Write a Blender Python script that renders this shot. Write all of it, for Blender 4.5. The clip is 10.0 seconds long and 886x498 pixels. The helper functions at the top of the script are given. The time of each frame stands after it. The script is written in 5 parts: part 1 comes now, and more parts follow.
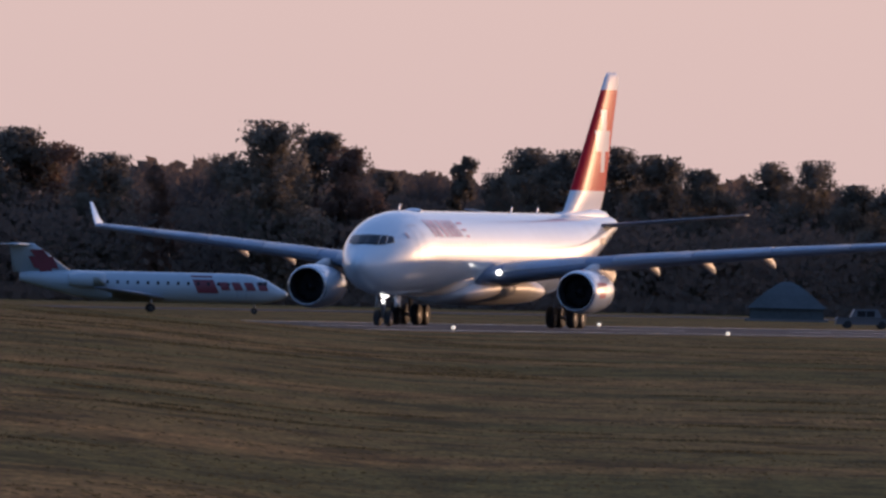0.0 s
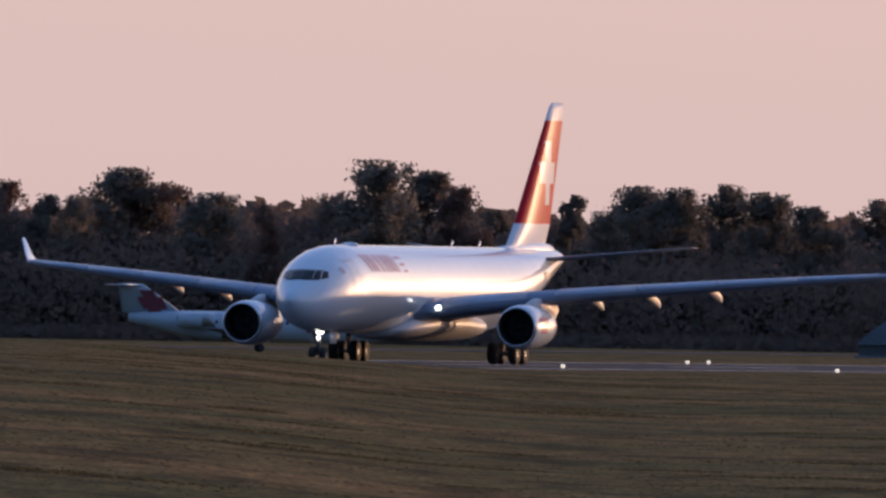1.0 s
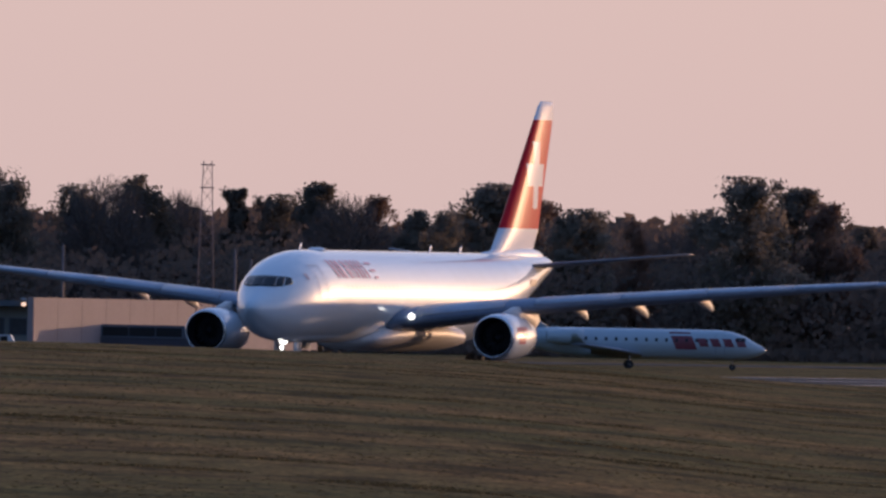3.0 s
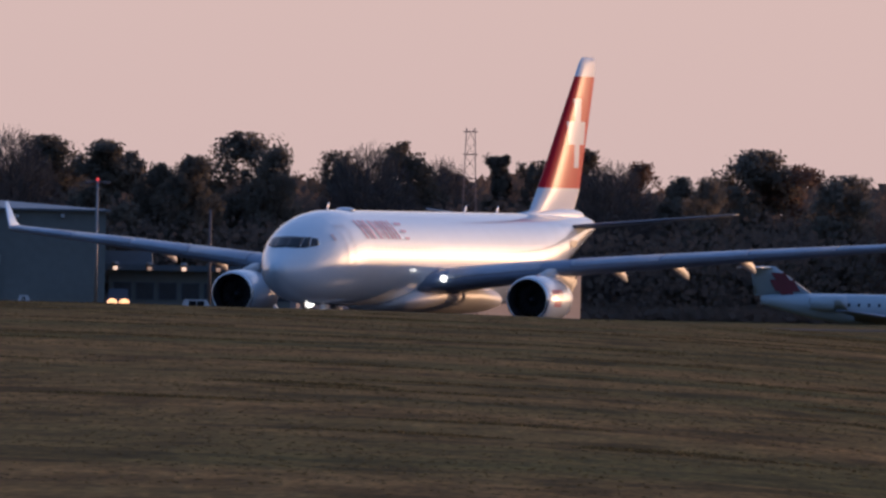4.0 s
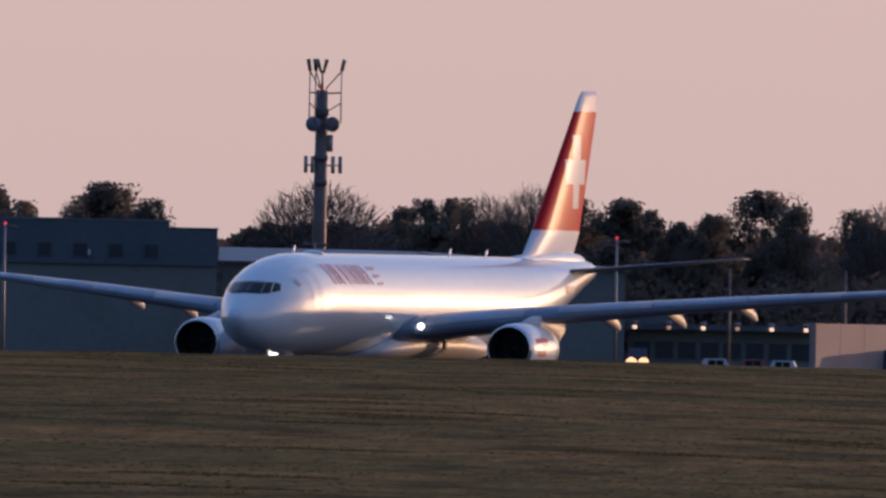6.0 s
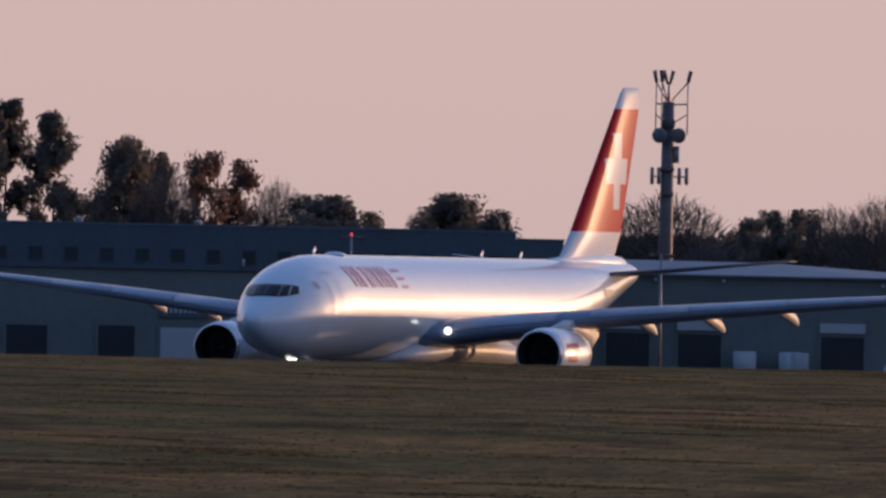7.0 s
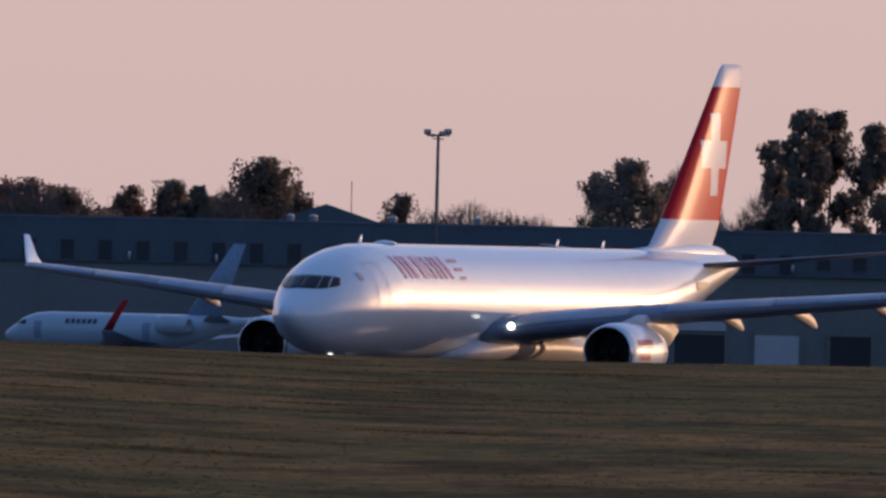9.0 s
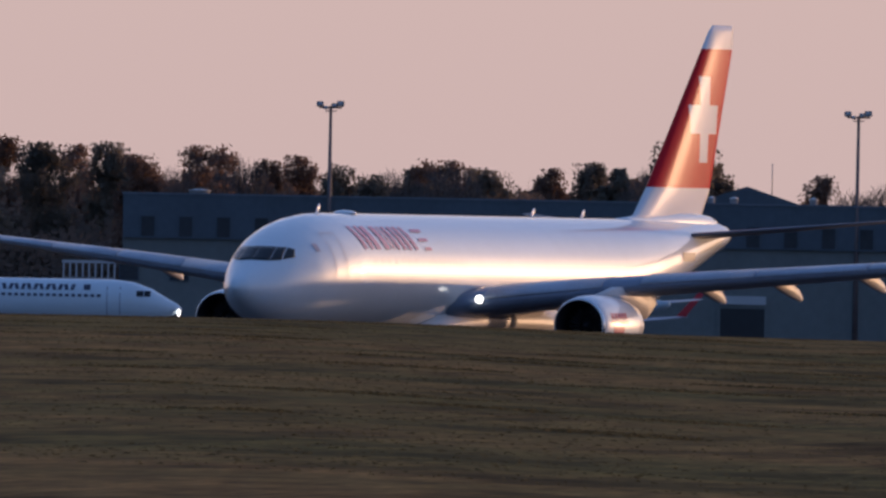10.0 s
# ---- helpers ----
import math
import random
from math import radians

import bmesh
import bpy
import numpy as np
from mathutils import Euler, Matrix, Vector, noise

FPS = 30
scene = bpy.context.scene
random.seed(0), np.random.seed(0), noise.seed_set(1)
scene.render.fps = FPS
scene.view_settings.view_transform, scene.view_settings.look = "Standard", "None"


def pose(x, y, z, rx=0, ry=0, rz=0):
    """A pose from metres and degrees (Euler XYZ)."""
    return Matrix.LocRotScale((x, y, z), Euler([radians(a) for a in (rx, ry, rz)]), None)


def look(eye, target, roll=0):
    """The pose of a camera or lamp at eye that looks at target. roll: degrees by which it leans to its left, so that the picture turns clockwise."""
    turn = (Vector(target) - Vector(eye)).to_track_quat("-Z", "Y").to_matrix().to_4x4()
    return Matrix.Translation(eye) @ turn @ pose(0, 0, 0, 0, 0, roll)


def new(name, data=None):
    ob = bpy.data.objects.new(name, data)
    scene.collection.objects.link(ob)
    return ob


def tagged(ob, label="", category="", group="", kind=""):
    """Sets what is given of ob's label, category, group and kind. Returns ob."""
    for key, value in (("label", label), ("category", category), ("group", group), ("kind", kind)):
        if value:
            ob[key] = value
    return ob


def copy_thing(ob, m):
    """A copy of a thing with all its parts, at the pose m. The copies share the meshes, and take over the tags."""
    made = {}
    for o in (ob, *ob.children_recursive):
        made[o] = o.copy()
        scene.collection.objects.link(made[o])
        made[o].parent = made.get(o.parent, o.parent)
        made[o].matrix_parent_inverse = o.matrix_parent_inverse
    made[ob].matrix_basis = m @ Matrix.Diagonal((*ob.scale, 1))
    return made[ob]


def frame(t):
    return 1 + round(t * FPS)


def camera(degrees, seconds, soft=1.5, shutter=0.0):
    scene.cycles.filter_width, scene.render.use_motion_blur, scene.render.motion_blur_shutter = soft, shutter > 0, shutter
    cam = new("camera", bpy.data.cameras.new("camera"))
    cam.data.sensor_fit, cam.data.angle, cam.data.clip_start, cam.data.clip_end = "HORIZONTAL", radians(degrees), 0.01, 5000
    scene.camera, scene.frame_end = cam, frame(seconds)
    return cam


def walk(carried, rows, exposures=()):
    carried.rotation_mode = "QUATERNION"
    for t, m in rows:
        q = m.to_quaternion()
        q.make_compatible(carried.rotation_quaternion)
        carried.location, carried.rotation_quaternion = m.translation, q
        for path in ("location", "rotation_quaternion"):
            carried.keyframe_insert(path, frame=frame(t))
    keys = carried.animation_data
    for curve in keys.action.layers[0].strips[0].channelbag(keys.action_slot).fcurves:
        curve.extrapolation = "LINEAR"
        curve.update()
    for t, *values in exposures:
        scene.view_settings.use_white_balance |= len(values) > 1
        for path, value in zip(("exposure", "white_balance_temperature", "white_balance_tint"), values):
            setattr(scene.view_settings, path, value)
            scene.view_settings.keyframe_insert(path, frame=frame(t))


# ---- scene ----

# ---- camera: on a low rise beside the airfield, panning by hand ----
EYE = 3.5


def aim(pan, tilt, roll):
    return pose(0, 0, EYE, 90 + tilt, 0, pan) @ pose(0, 0, 0, 0, 0, roll)


cam = camera(1.9364, 10.0, soft=2.7)
# seconds, pan, tilt and roll in degrees: a shaky hand
walk(cam, [(t, aim(p, q, r)) for t, p, q, r in [(0, 0.0488, 0.0556, 1.285), (0.1, 0.0713, 0.1198, 1.253), (0.2, 0.0922, 0.1700, 1.222), (0.3, 0.1112, 0.1743, 1.190), (0.4, 0.1314, 0.1595, 1.159),
           (0.5, 0.1636, 0.1418, 1.127), (0.6, 0.1817, 0.1241, 1.101), (0.7, 0.2003, 0.1063, 1.076), (0.8, 0.2156, 0.0911, 1.050), (0.9, 0.2405, 0.0935, 1.025),
           (1, 0.2884, 0.1357, 0.999), (1.1, 0.3292, 0.1880, 1.017), (1.2, 0.3613, 0.2181, 1.035), (1.3, 0.3651, 0.2119, 1.052), (1.4, 0.3673, 0.2058, 1.070),
           (1.5, 0.3681, 0.2028, 1.088), (1.6, 0.3920, 0.1974, 1.032), (1.7, 0.4895, 0.1878, 0.976), (1.8, 0.6135, 0.1812, 0.920), (1.9, 0.6858, 0.1839, 0.864),
           (2, 0.7177, 0.1772, 0.808), (2.1, 0.7327, 0.1961, 1.010), (2.2, 0.6984, 0.2163, 1.211), (3.3, 1.2664, 0.1135, 1.130), (3.4, 1.3377, 0.1019, 1.140),
           (3.5, 1.4380, 0.1005, 1.150), (3.6, 1.5382, 0.1523, 1.149), (3.7, 1.5891, 0.1854, 1.149), (3.8, 1.6268, 0.1742, 1.148), (3.9, 1.6365, 0.1330, 1.148),
           (4, 1.6695, 0.0721, 1.147), (4.1, 1.7026, 0.0614, 1.139), (4.2, 1.7481, 0.0605, 1.132), (4.3, 1.7950, 0.1028, 1.124), (4.4, 1.8489, 0.1502, 1.117),
           (4.5, 1.8965, 0.1431, 1.109), (4.6, 1.9414, 0.1302, 1.107), (4.7, 2.0014, 0.1184, 1.105), (4.8, 2.1078, 0.1095, 1.104), (4.9, 2.2125, 0.1109, 1.102),
           (5, 2.3163, 0.1799, 1.100), (5.1, 2.3740, 0.2074, 1.145), (5.2, 2.4229, 0.2045, 1.191), (6.3, 3.0684, 0.1742, 1.092), (6.4, 3.1858, 0.1727, 1.054),
           (6.5, 3.3269, 0.1596, 1.017), (6.6, 3.4391, 0.1717, 1.058), (6.7, 3.4064, 0.2070, 1.098), (6.8, 3.4336, 0.2082, 1.139), (6.9, 3.5010, 0.2062, 1.179),
           (7, 3.5642, 0.1871, 1.220), (7.1, 3.6317, 0.1799, 1.181), (7.2, 3.6890, 0.1686, 1.143), (7.3, 3.7512, 0.1661, 1.104), (7.4, 3.8166, 0.1597, 1.066),
           (7.5, 3.8872, 0.1518, 1.027), (7.6, 3.9650, 0.1489, 1.046), (7.7, 4.0414, 0.1395, 1.065), (7.8, 4.1112, 0.1354, 1.083), (7.9, 4.1819, 0.1293, 1.102),
           (8, 4.2581, 0.1430, 1.121), (8.1, 4.3559, 0.1397, 1.154), (8.2, 4.4565, 0.1427, 1.187), (8.3, 4.5875, 0.1489, 1.221), (8.4, 4.6701, 0.1740, 1.254),
           (8.5, 4.7555, 0.1959, 1.287), (8.6, 4.8377, 0.1863, 1.287), (8.7, 4.9624, 0.1791, 1.287), (8.8, 5.0704, 0.1799, 1.286), (8.9, 5.2175, 0.1760, 1.286),
           (9, 5.3652, 0.1745, 1.286), (9.1, 5.4614, 0.1620, 1.318), (9.2, 5.5302, 0.1511, 1.350), (9.3, 5.5289, 0.1446, 1.383), (9.4, 5.5719, 0.1346, 1.415),
           (9.5, 5.6266, 0.1452, 1.447), (9.6, 5.7155, 0.1321, 1.378), (9.7, 5.9112, 0.1144, 1.309), (9.8, 6.0602, 0.1043, 1.241), (9.9, 6.1756, 0.0982, 1.172),
           (10, 6.2840, 0.1179, 1.103)]],
     exposures=[(0, 0.03), (0.5, -0.01), (1, 0.03), (1.5, -0.12), (2, -0.2), (2.2, -0.16), (3.3, 0.0), (3.5, 0.0), (4, -0.06), (4.5, 0.0), (5.2, 0.0), (6.5, -0.17), (7.5, -0.13), (8, -0.04), (8.5, 0.0), (9, -0.1), (10, -0.14)])

# ---- light: the sun on the horizon, a pink dusk sky ----
SUN_AZ, SUN_EL = 42.0, 2.2
world = bpy.data.worlds.new("dusk")
scene.world = world
world.use_nodes = True
wn, wl = world.node_tree.nodes, world.node_tree.links
sky = wn.new("ShaderNodeTexSky")
sky.sky_type, sky.sun_disc = "NISHITA", False
sky.sun_elevation, sky.sun_rotation = radians(SUN_EL), radians(SUN_AZ)
sky.air_density, sky.dust_density, sky.ozone_density = 1.0, 2.0, 3.0
# pink haze along the horizon on the sun's side, dusk blue opposite and overhead
wc, wsep = wn.new("ShaderNodeTexCoord"), wn.new("ShaderNodeSeparateXYZ")
wl.new(wc.outputs["Generated"], wsep.inputs[0])


def sky_band(stops):
    ramp = wn.new("ShaderNodeValToRGB")
    while len(ramp.color_ramp.elements) < len(stops):
        ramp.color_ramp.elements.new(0.5)
    for i, (z, c) in enumerate(stops):
        ramp.color_ramp.elements[i].position, ramp.color_ramp.elements[i].color = z, (*c, 1)
    wl.new(wsep.outputs["Z"], ramp.inputs[0])
    return ramp.outputs[0]


def sky_mix(kind, a, b, fac=1.0):
    m = wn.new("ShaderNodeMixRGB")
    m.blend_type = kind
    for socket, v in zip(m.inputs, (fac, a, b)):
        if isinstance(v, (float, tuple)):
            socket.default_value = v
        else:
            wl.new(v, socket)
    return m.outputs[0]


def toward(direction, lo, hi):
    dot, mr = wn.new("ShaderNodeVectorMath"), wn.new("ShaderNodeMapRange")
    dot.operation, dot.inputs[1].default_value = "DOT_PRODUCT", direction
    wl.new(wc.outputs["Generated"], dot.inputs[0]), wl.new(dot.outputs["Value"], mr.inputs["Value"])
    mr.interpolation_type = "SMOOTHERSTEP"
    mr.inputs["From Min"].default_value, mr.inputs["From Max"].default_value = lo, hi
    return mr.outputs[0]


sunward = (math.sin(radians(SUN_AZ)), math.cos(radians(SUN_AZ)), 0.02)
day = sky_band([(0.0, (0.635, 0.475, 0.475)), (0.03, (0.64, 0.485, 0.485)), (0.12, (0.56, 0.49, 0.62)), (0.35, (0.25, 0.335, 0.6)), (1.0, (0.105, 0.19, 0.43))])
night = sky_band([(0.0, (0.077, 0.12, 0.235)), (0.1, (0.118, 0.155, 0.285)), (0.35, (0.108, 0.185, 0.39)), (0.6, (0.106, 0.19, 0.42)), (1.0, (0.105, 0.19, 0.43))])
dusk = sky_mix("MIX", night, day, toward(sunward, -0.25, 0.5))
glow_sky = sky_mix("ADD", dusk, (0.7, 0.46, 0.28, 1.0), toward(sunward, 0.8, 1.0))
glow_sky = sky_mix("ADD", glow_sky, (1.6, 0.95, 0.52, 1.0), toward(sunward, 0.95, 1.0))
air = sky_mix("MULTIPLY", sky.outputs[0], (0.12, 0.12, 0.12, 1.0))
wl.new(sky_mix("ADD", glow_sky, air), wn["Background"].inputs[0])
wn["Background"].inputs[1].default_value = 1.0

sun = new("sun", bpy.data.lights.new("sun", "SUN"))
sun.data.energy, sun.data.angle, sun.data.color = 2.2, radians(0.6), (1.0, 0.58, 0.34)
sun.matrix_world = look((math.sin(radians(SUN_AZ)) * 100, math.cos(radians(SUN_AZ)) * 100, 100 * math.tan(radians(SUN_EL))), (0, 0, 0))


# ---- materials ----
def mat(name, color, rough=0.6, metal=0.0, vary=0.15, scale=1.0, bump=0.0, coat=0.0, color2=None, per_piece=0.0, spec=0.5, gloss=0.08):
    m = bpy.data.materials.new(name)
    m.use_nodes = True
    n, l = m.node_tree.nodes, m.node_tree.links
    p = n["Principled BSDF"]
    p.inputs["Roughness"].default_value, p.inputs["Metallic"].default_value = rough, metal
    p.inputs["Specular IOR Level"].default_value = spec
    p.inputs["Coat Weight"].default_value, p.inputs["Coat Roughness"].default_value = coat, gloss
    tc = n.new("ShaderNodeTexCoord")
    a, b = n.new("ShaderNodeTexNoise"), n.new("ShaderNodeTexNoise")
    a.inputs["Scale"].default_value, b.inputs["Scale"].default_value = scale, scale * 9.0
    a.inputs["Detail"].default_value = b.inputs["Detail"].default_value = 4
    l.new(tc.outputs["Object"], a.inputs["Vector"]), l.new(tc.outputs["Object"], b.inputs["Vector"])
    mixf = n.new("ShaderNodeMath")
    mixf.operation = "MULTIPLY_ADD"
    mixf.inputs[1].default_value = 0.45
    half = n.new("ShaderNodeMath")
    half.operation, half.inputs[1].default_value = "MULTIPLY", 0.55
    l.new(a.outputs["Fac"], half.inputs[0]), l.new(b.outputs["Fac"], mixf.inputs[0]), l.new(half.outputs[0], mixf.inputs[2])
    ramp = n.new("ShaderNodeValToRGB")
    c2 = color2 or tuple(c * (1 + vary) for c in color)
    c1 = color if color2 else tuple(c * (1 - vary) for c in color)
    ramp.color_ramp.elements[0].position, ramp.color_ramp.elements[1].position = 0.35, 0.65
    ramp.color_ramp.elements[0].color, ramp.color_ramp.elements[1].color = (*c1, 1), (*c2, 1)
    l.new(mixf.outputs[0], ramp.inputs[0])
    out = ramp.outputs[0]
    if per_piece:
        info = n.new("ShaderNodeObjectInfo")
        hsv = n.new("ShaderNodeHueSaturation")
        mr = n.new("ShaderNodeMapRange")
        mr.inputs["To Min"].default_value, mr.inputs["To Max"].default_value = 1 - per_piece, 1 + per_piece
        l.new(info.outputs["Random"], mr.inputs["Value"]), l.new(mr.outputs[0], hsv.inputs["Value"]), l.new(out, hsv.inputs["Color"])
        out = hsv.outputs[0]
    l.new(out, p.inputs["Base Color"])
    if bump:
        bp = n.new("ShaderNodeBump")
        bp.inputs["Strength"].default_value, bp.inputs["Distance"].default_value = 0.6, bump
        l.new(mixf.outputs[0], bp.inputs["Height"]), l.new(bp.outputs[0], p.inputs["Normal"])
    return m


def glow(name, color, strength):
    m = bpy.data.materials.new(name)
    m.use_nodes = True
    p = m.node_tree.nodes["Principled BSDF"]
    p.inputs["Base Color"].default_value = (*color, 1)
    p.inputs["Emission Color"].default_value, p.inputs["Emission Strength"].default_value = (*color, 1), strength
    return m


WHITE = mat("white aircraft paint", (0.63, 0.71, 0.775), 0.4, vary=0.03, scale=0.6, coat=1.0, gloss=0.025, bump=0.003)
GREYP = mat("grey wing paint", (0.2, 0.25, 0.34), 0.45, vary=0.08, scale=0.8, coat=0.2)
TAILP = mat("dark grey tailplane paint", (0.1, 0.115, 0.15), 0.5, vary=0.08, scale=0.8)
SLATP = mat("pale slat paint", (0.3, 0.35, 0.43), 0.45, vary=0.14, scale=0.8, coat=0.2)
METAL = mat("bare aluminium lip", (0.7, 0.7, 0.72), 0.25, 0.9, vary=0.06)
DARKM = mat("dark engine metal", (0.03, 0.03, 0.035), 0.5, 0.3, vary=0.2)
REDP = mat("red livery paint", (0.48, 0.02, 0.03), 0.35, vary=0.05, scale=0.5, spec=0.3)
NAMEP = mat("worn red lettering paint", (0.54, 0.13, 0.19), 0.3, vary=0.06, scale=1.5, coat=0.6)
GLASS = mat("dark cockpit glass", (0.012, 0.014, 0.018), 0.12, vary=0.1, spec=0.35)
RUBBER = mat("tyre rubber", (0.025, 0.025, 0.027), 0.85, vary=0.2, scale=4)
STEEL = mat("gear steel", (0.35, 0.35, 0.36), 0.4, 0.6, vary=0.1, scale=3)
PEACH = mat("fairing paint", (0.6, 0.58, 0.57), 0.5, vary=0.06)
HEADLIGHT = glow("landing light", (1.0, 0.95, 0.88), 3.5)
WARMLIGHT = glow("sodium lamp", (1.0, 0.66, 0.5), 1.1)
DIMLAMP = glow("dim warm lamp", (1.0, 0.6, 0.42), 0.3)
SODIUM = glow("headlamp blaze", (1.0, 0.5, 0.24), 2.0)
REDLIGHT = glow("red obstruction light", (1.0, 0.06, 0.07), 0.7)
EDGELIGHT = glow("runway edge light", (1.0, 0.85, 0.7), 0.9)
ASPHALT = mat("worn asphalt", (0.055, 0.055, 0.06), 0.95, vary=0.3, scale=0.15, bump=0.01, spec=0.06)
CONCRETE = mat("apron concrete", (0.16, 0.155, 0.15), 0.85, vary=0.2, scale=0.1, bump=0.01)
PAINTW = mat("road marking paint", (0.6, 0.6, 0.58), 0.7, vary=0.15, scale=0.5)
NAVY = mat("navy metal cladding", (0.07, 0.096, 0.122), 0.55, 0.1, vary=0.15, scale=0.2)
SAGE = mat("grey-green rendered wall", (0.148, 0.165, 0.162), 0.8, vary=0.12, scale=0.15, bump=0.01)
PALEROOF = mat("pale metal roof", (0.13, 0.16, 0.195), 0.5, 0.3, vary=0.12, scale=0.2)
PINKWALL = mat("pinkish beige wall", (0.31, 0.243, 0.235), 0.8, vary=0.08, scale=0.3)
CARWHITE = mat("weathered white metal", (0.6, 0.58, 0.57), 0.45, vary=0.12)
DOORW = mat("white roller door", (0.42, 0.44, 0.46), 0.6, vary=0.06, scale=0.5)
# near-black colour stands in for the shaded insides of doorways and the vent
DARKV = mat("shade colour of openings", (0.02, 0.022, 0.026), 0.6, vary=0.2)
PANE = mat("dull window pane", (0.035, 0.043, 0.052), 0.25, vary=0.25, scale=0.4, spec=0.3)
POLE = mat("galvanised pole", (0.3, 0.29, 0.29), 0.5, 0.5, vary=0.12, scale=0.8)
RUSTP = mat("dark mast steel", (0.15, 0.12, 0.12), 0.6, 0.3, vary=0.2, scale=0.8)
PINKSTEEL = mat("faded red mast steel", (0.22, 0.14, 0.13), 0.7, vary=0.15, scale=0.8)
BARK = mat("bark", (0.07, 0.055, 0.045), 0.9, vary=0.3, scale=1.5)
LEAF = mat("dark green leaves", (0.17, 0.15, 0.122), 1.0, spec=0.0, color2=(0.235, 0.19, 0.15), scale=0.16, per_piece=0.25)
LEAFB = mat("brown autumn leaves", (0.18, 0.12, 0.096), 1.0, spec=0.0, color2=(0.27, 0.165, 0.122), scale=0.16, per_piece=0.25)


def let_through(m, amount):
    n, l = m.node_tree.nodes, m.node_tree.links
    p, out = n["Principled BSDF"], n["Material Output"]
    tr, mx = n.new("ShaderNodeBsdfTranslucent"), n.new("ShaderNodeMixShader")
    l.new(p.inputs["Base Color"].links[0].from_socket, tr.inputs["Color"])
    mx.inputs[0].default_value = amount
    l.new(p.outputs[0], mx.inputs[1]), l.new(tr.outputs[0], mx.inputs[2]), l.new(mx.outputs[0], out.inputs["Surface"])


let_through(LEAF, 0.55)
let_through(LEAFB, 0.55)
WOODS = mat("autumn woods", (0.125, 0.108, 0.094), 1.0, spec=0.0, color2=(0.19, 0.13, 0.102), scale=0.06)
let_through(WOODS, 0.5)
TWIG = mat("bare twigs", (0.11, 0.085, 0.075), 0.9, vary=0.25)


# ---- mesh helpers ----
def part(name, bm, material, parent=None, label="", smooth=True):
    me = bpy.data.meshes.new(name)
    if isinstance(bm, bmesh.types.BMesh):
        bm.to_mesh(me)
        bm.free()
    else:
        me.from_pydata(*bm)
    me.materials.append(material)
    me.polygons.foreach_set("use_smooth", [smooth] * len(me.polygons))
    ob = new(name, me)
    if parent:
        ob.parent = parent
    if label:
        ob["label"] = label
    return ob


def again(ob, m, parent):
    """The same mesh once more, as a piece of its own under parent."""
    c = new(ob.name.split(".")[0], ob.data)
    c.parent = parent
    c.matrix_basis = m
    return c


def loft(rings, cap=(True, True), bm=None):
    bm = bm or bmesh.new()
    vs = [[bm.verts.new(p) for p in r] for r in rings]
    n = len(rings[0])
    for a, b in zip(vs, vs[1:]):
        for i in range(n):
            bm.faces.new((a[i], a[(i + 1) % n], b[(i + 1) % n], b[i]))
    for ring, on in ((vs[0], cap[0]), (vs[-1], cap[1])):
        if on:
            bm.faces.new(ring)
    bmesh.ops.recalc_face_normals(bm, faces=bm.faces)
    return bm


def box(x0, x1, y0, y1, z0, z1, bevel=0.0, bm=None):
    b = bmesh.new()
    bmesh.ops.create_cube(b, size=1, matrix=Matrix.LocRotScale(((x0 + x1) / 2, (y0 + y1) / 2, (z0 + z1) / 2), None, (x1 - x0, y1 - y0, z1 - z0)))
    if bevel:
        bmesh.ops.bevel(b, geom=b.edges[:], offset=bevel, segments=2, affect="EDGES")
    if bm:
        me = bpy.data.meshes.new("tmp")
        b.to_mesh(me)
        b.free()
        bm.from_mesh(me)
        bpy.data.meshes.remove(me)
        return bm
    return b


def tube(p, q, r0, r1=None, n=8, bm=None):
    """A round bar from p to q."""
    p, q = Vector(p), Vector(q)
    r1 = r0 if r1 is None else r1
    d = (q - p).normalized()
    a = d.orthogonal().normalized()
    b = d.cross(a)
    ring = lambda c, r: [c + r * (a * math.cos(2 * math.pi * i / n) + b * math.sin(2 * math.pi * i / n)) for i in range(n)]
    return loft([ring(p, r0), ring(q, r1)], bm=bm)


def lathe(profile, axis, centre, n=28, closed=False):
    """Turns (along, radius) pairs round an axis through centre: 'x', 'y' or 'z'."""
    c = Vector(centre)
    rings = []
    for a, r in profile:
        ring = []
        for i in range(n):
            u, v = r * math.cos(2 * math.pi * i / n), r * math.sin(2 * math.pi * i / n)
            ring.append(c + Vector({"x": (a, u, v), "y": (u, a, v), "z": (u, v, a)}[axis]))
        rings.append(ring)
    return loft(rings, (not closed, not closed))


def at(bearing, d, z=0.0):
    """A place by its bearing (degrees, to the right of north) and distance from the camera."""
    return Vector((d * math.sin(radians(bearing)), d * math.cos(radians(bearing)), z))


def stand(bearing, d, turn=0.0, z=0.0):
    """The pose of a thing there whose front (local -Y) faces the camera."""
    return Matrix.Translation(at(bearing, d, z)) @ pose(0, 0, 0, 0, 0, turn - bearing)


def thing(name, m=None, label="", category="", group=""):
    e = new(name)
    e.empty_display_size = 0.5
    if m is not None:
        e.matrix_basis = m
    return tagged(e, label, category, group)


# ---- the runway's line ----
HEAD = 15.626
RW = Vector((-66.05, 1491.8, 0))
FWD = Vector((-math.sin(radians(HEAD)), -math.cos(radians(HEAD)), 0))
PORT = Vector((math.cos(radians(HEAD)), -math.sin(radians(HEAD)), 0))


def on_runway(s, w, z=0.0):
    return RW + FWD * s + PORT * w + Vector((0, 0, z))


def smooth(a, b, x):
    x = min(1, max(0, (x - a) / (b - a)))
    return x * x * (3 - 2 * x)


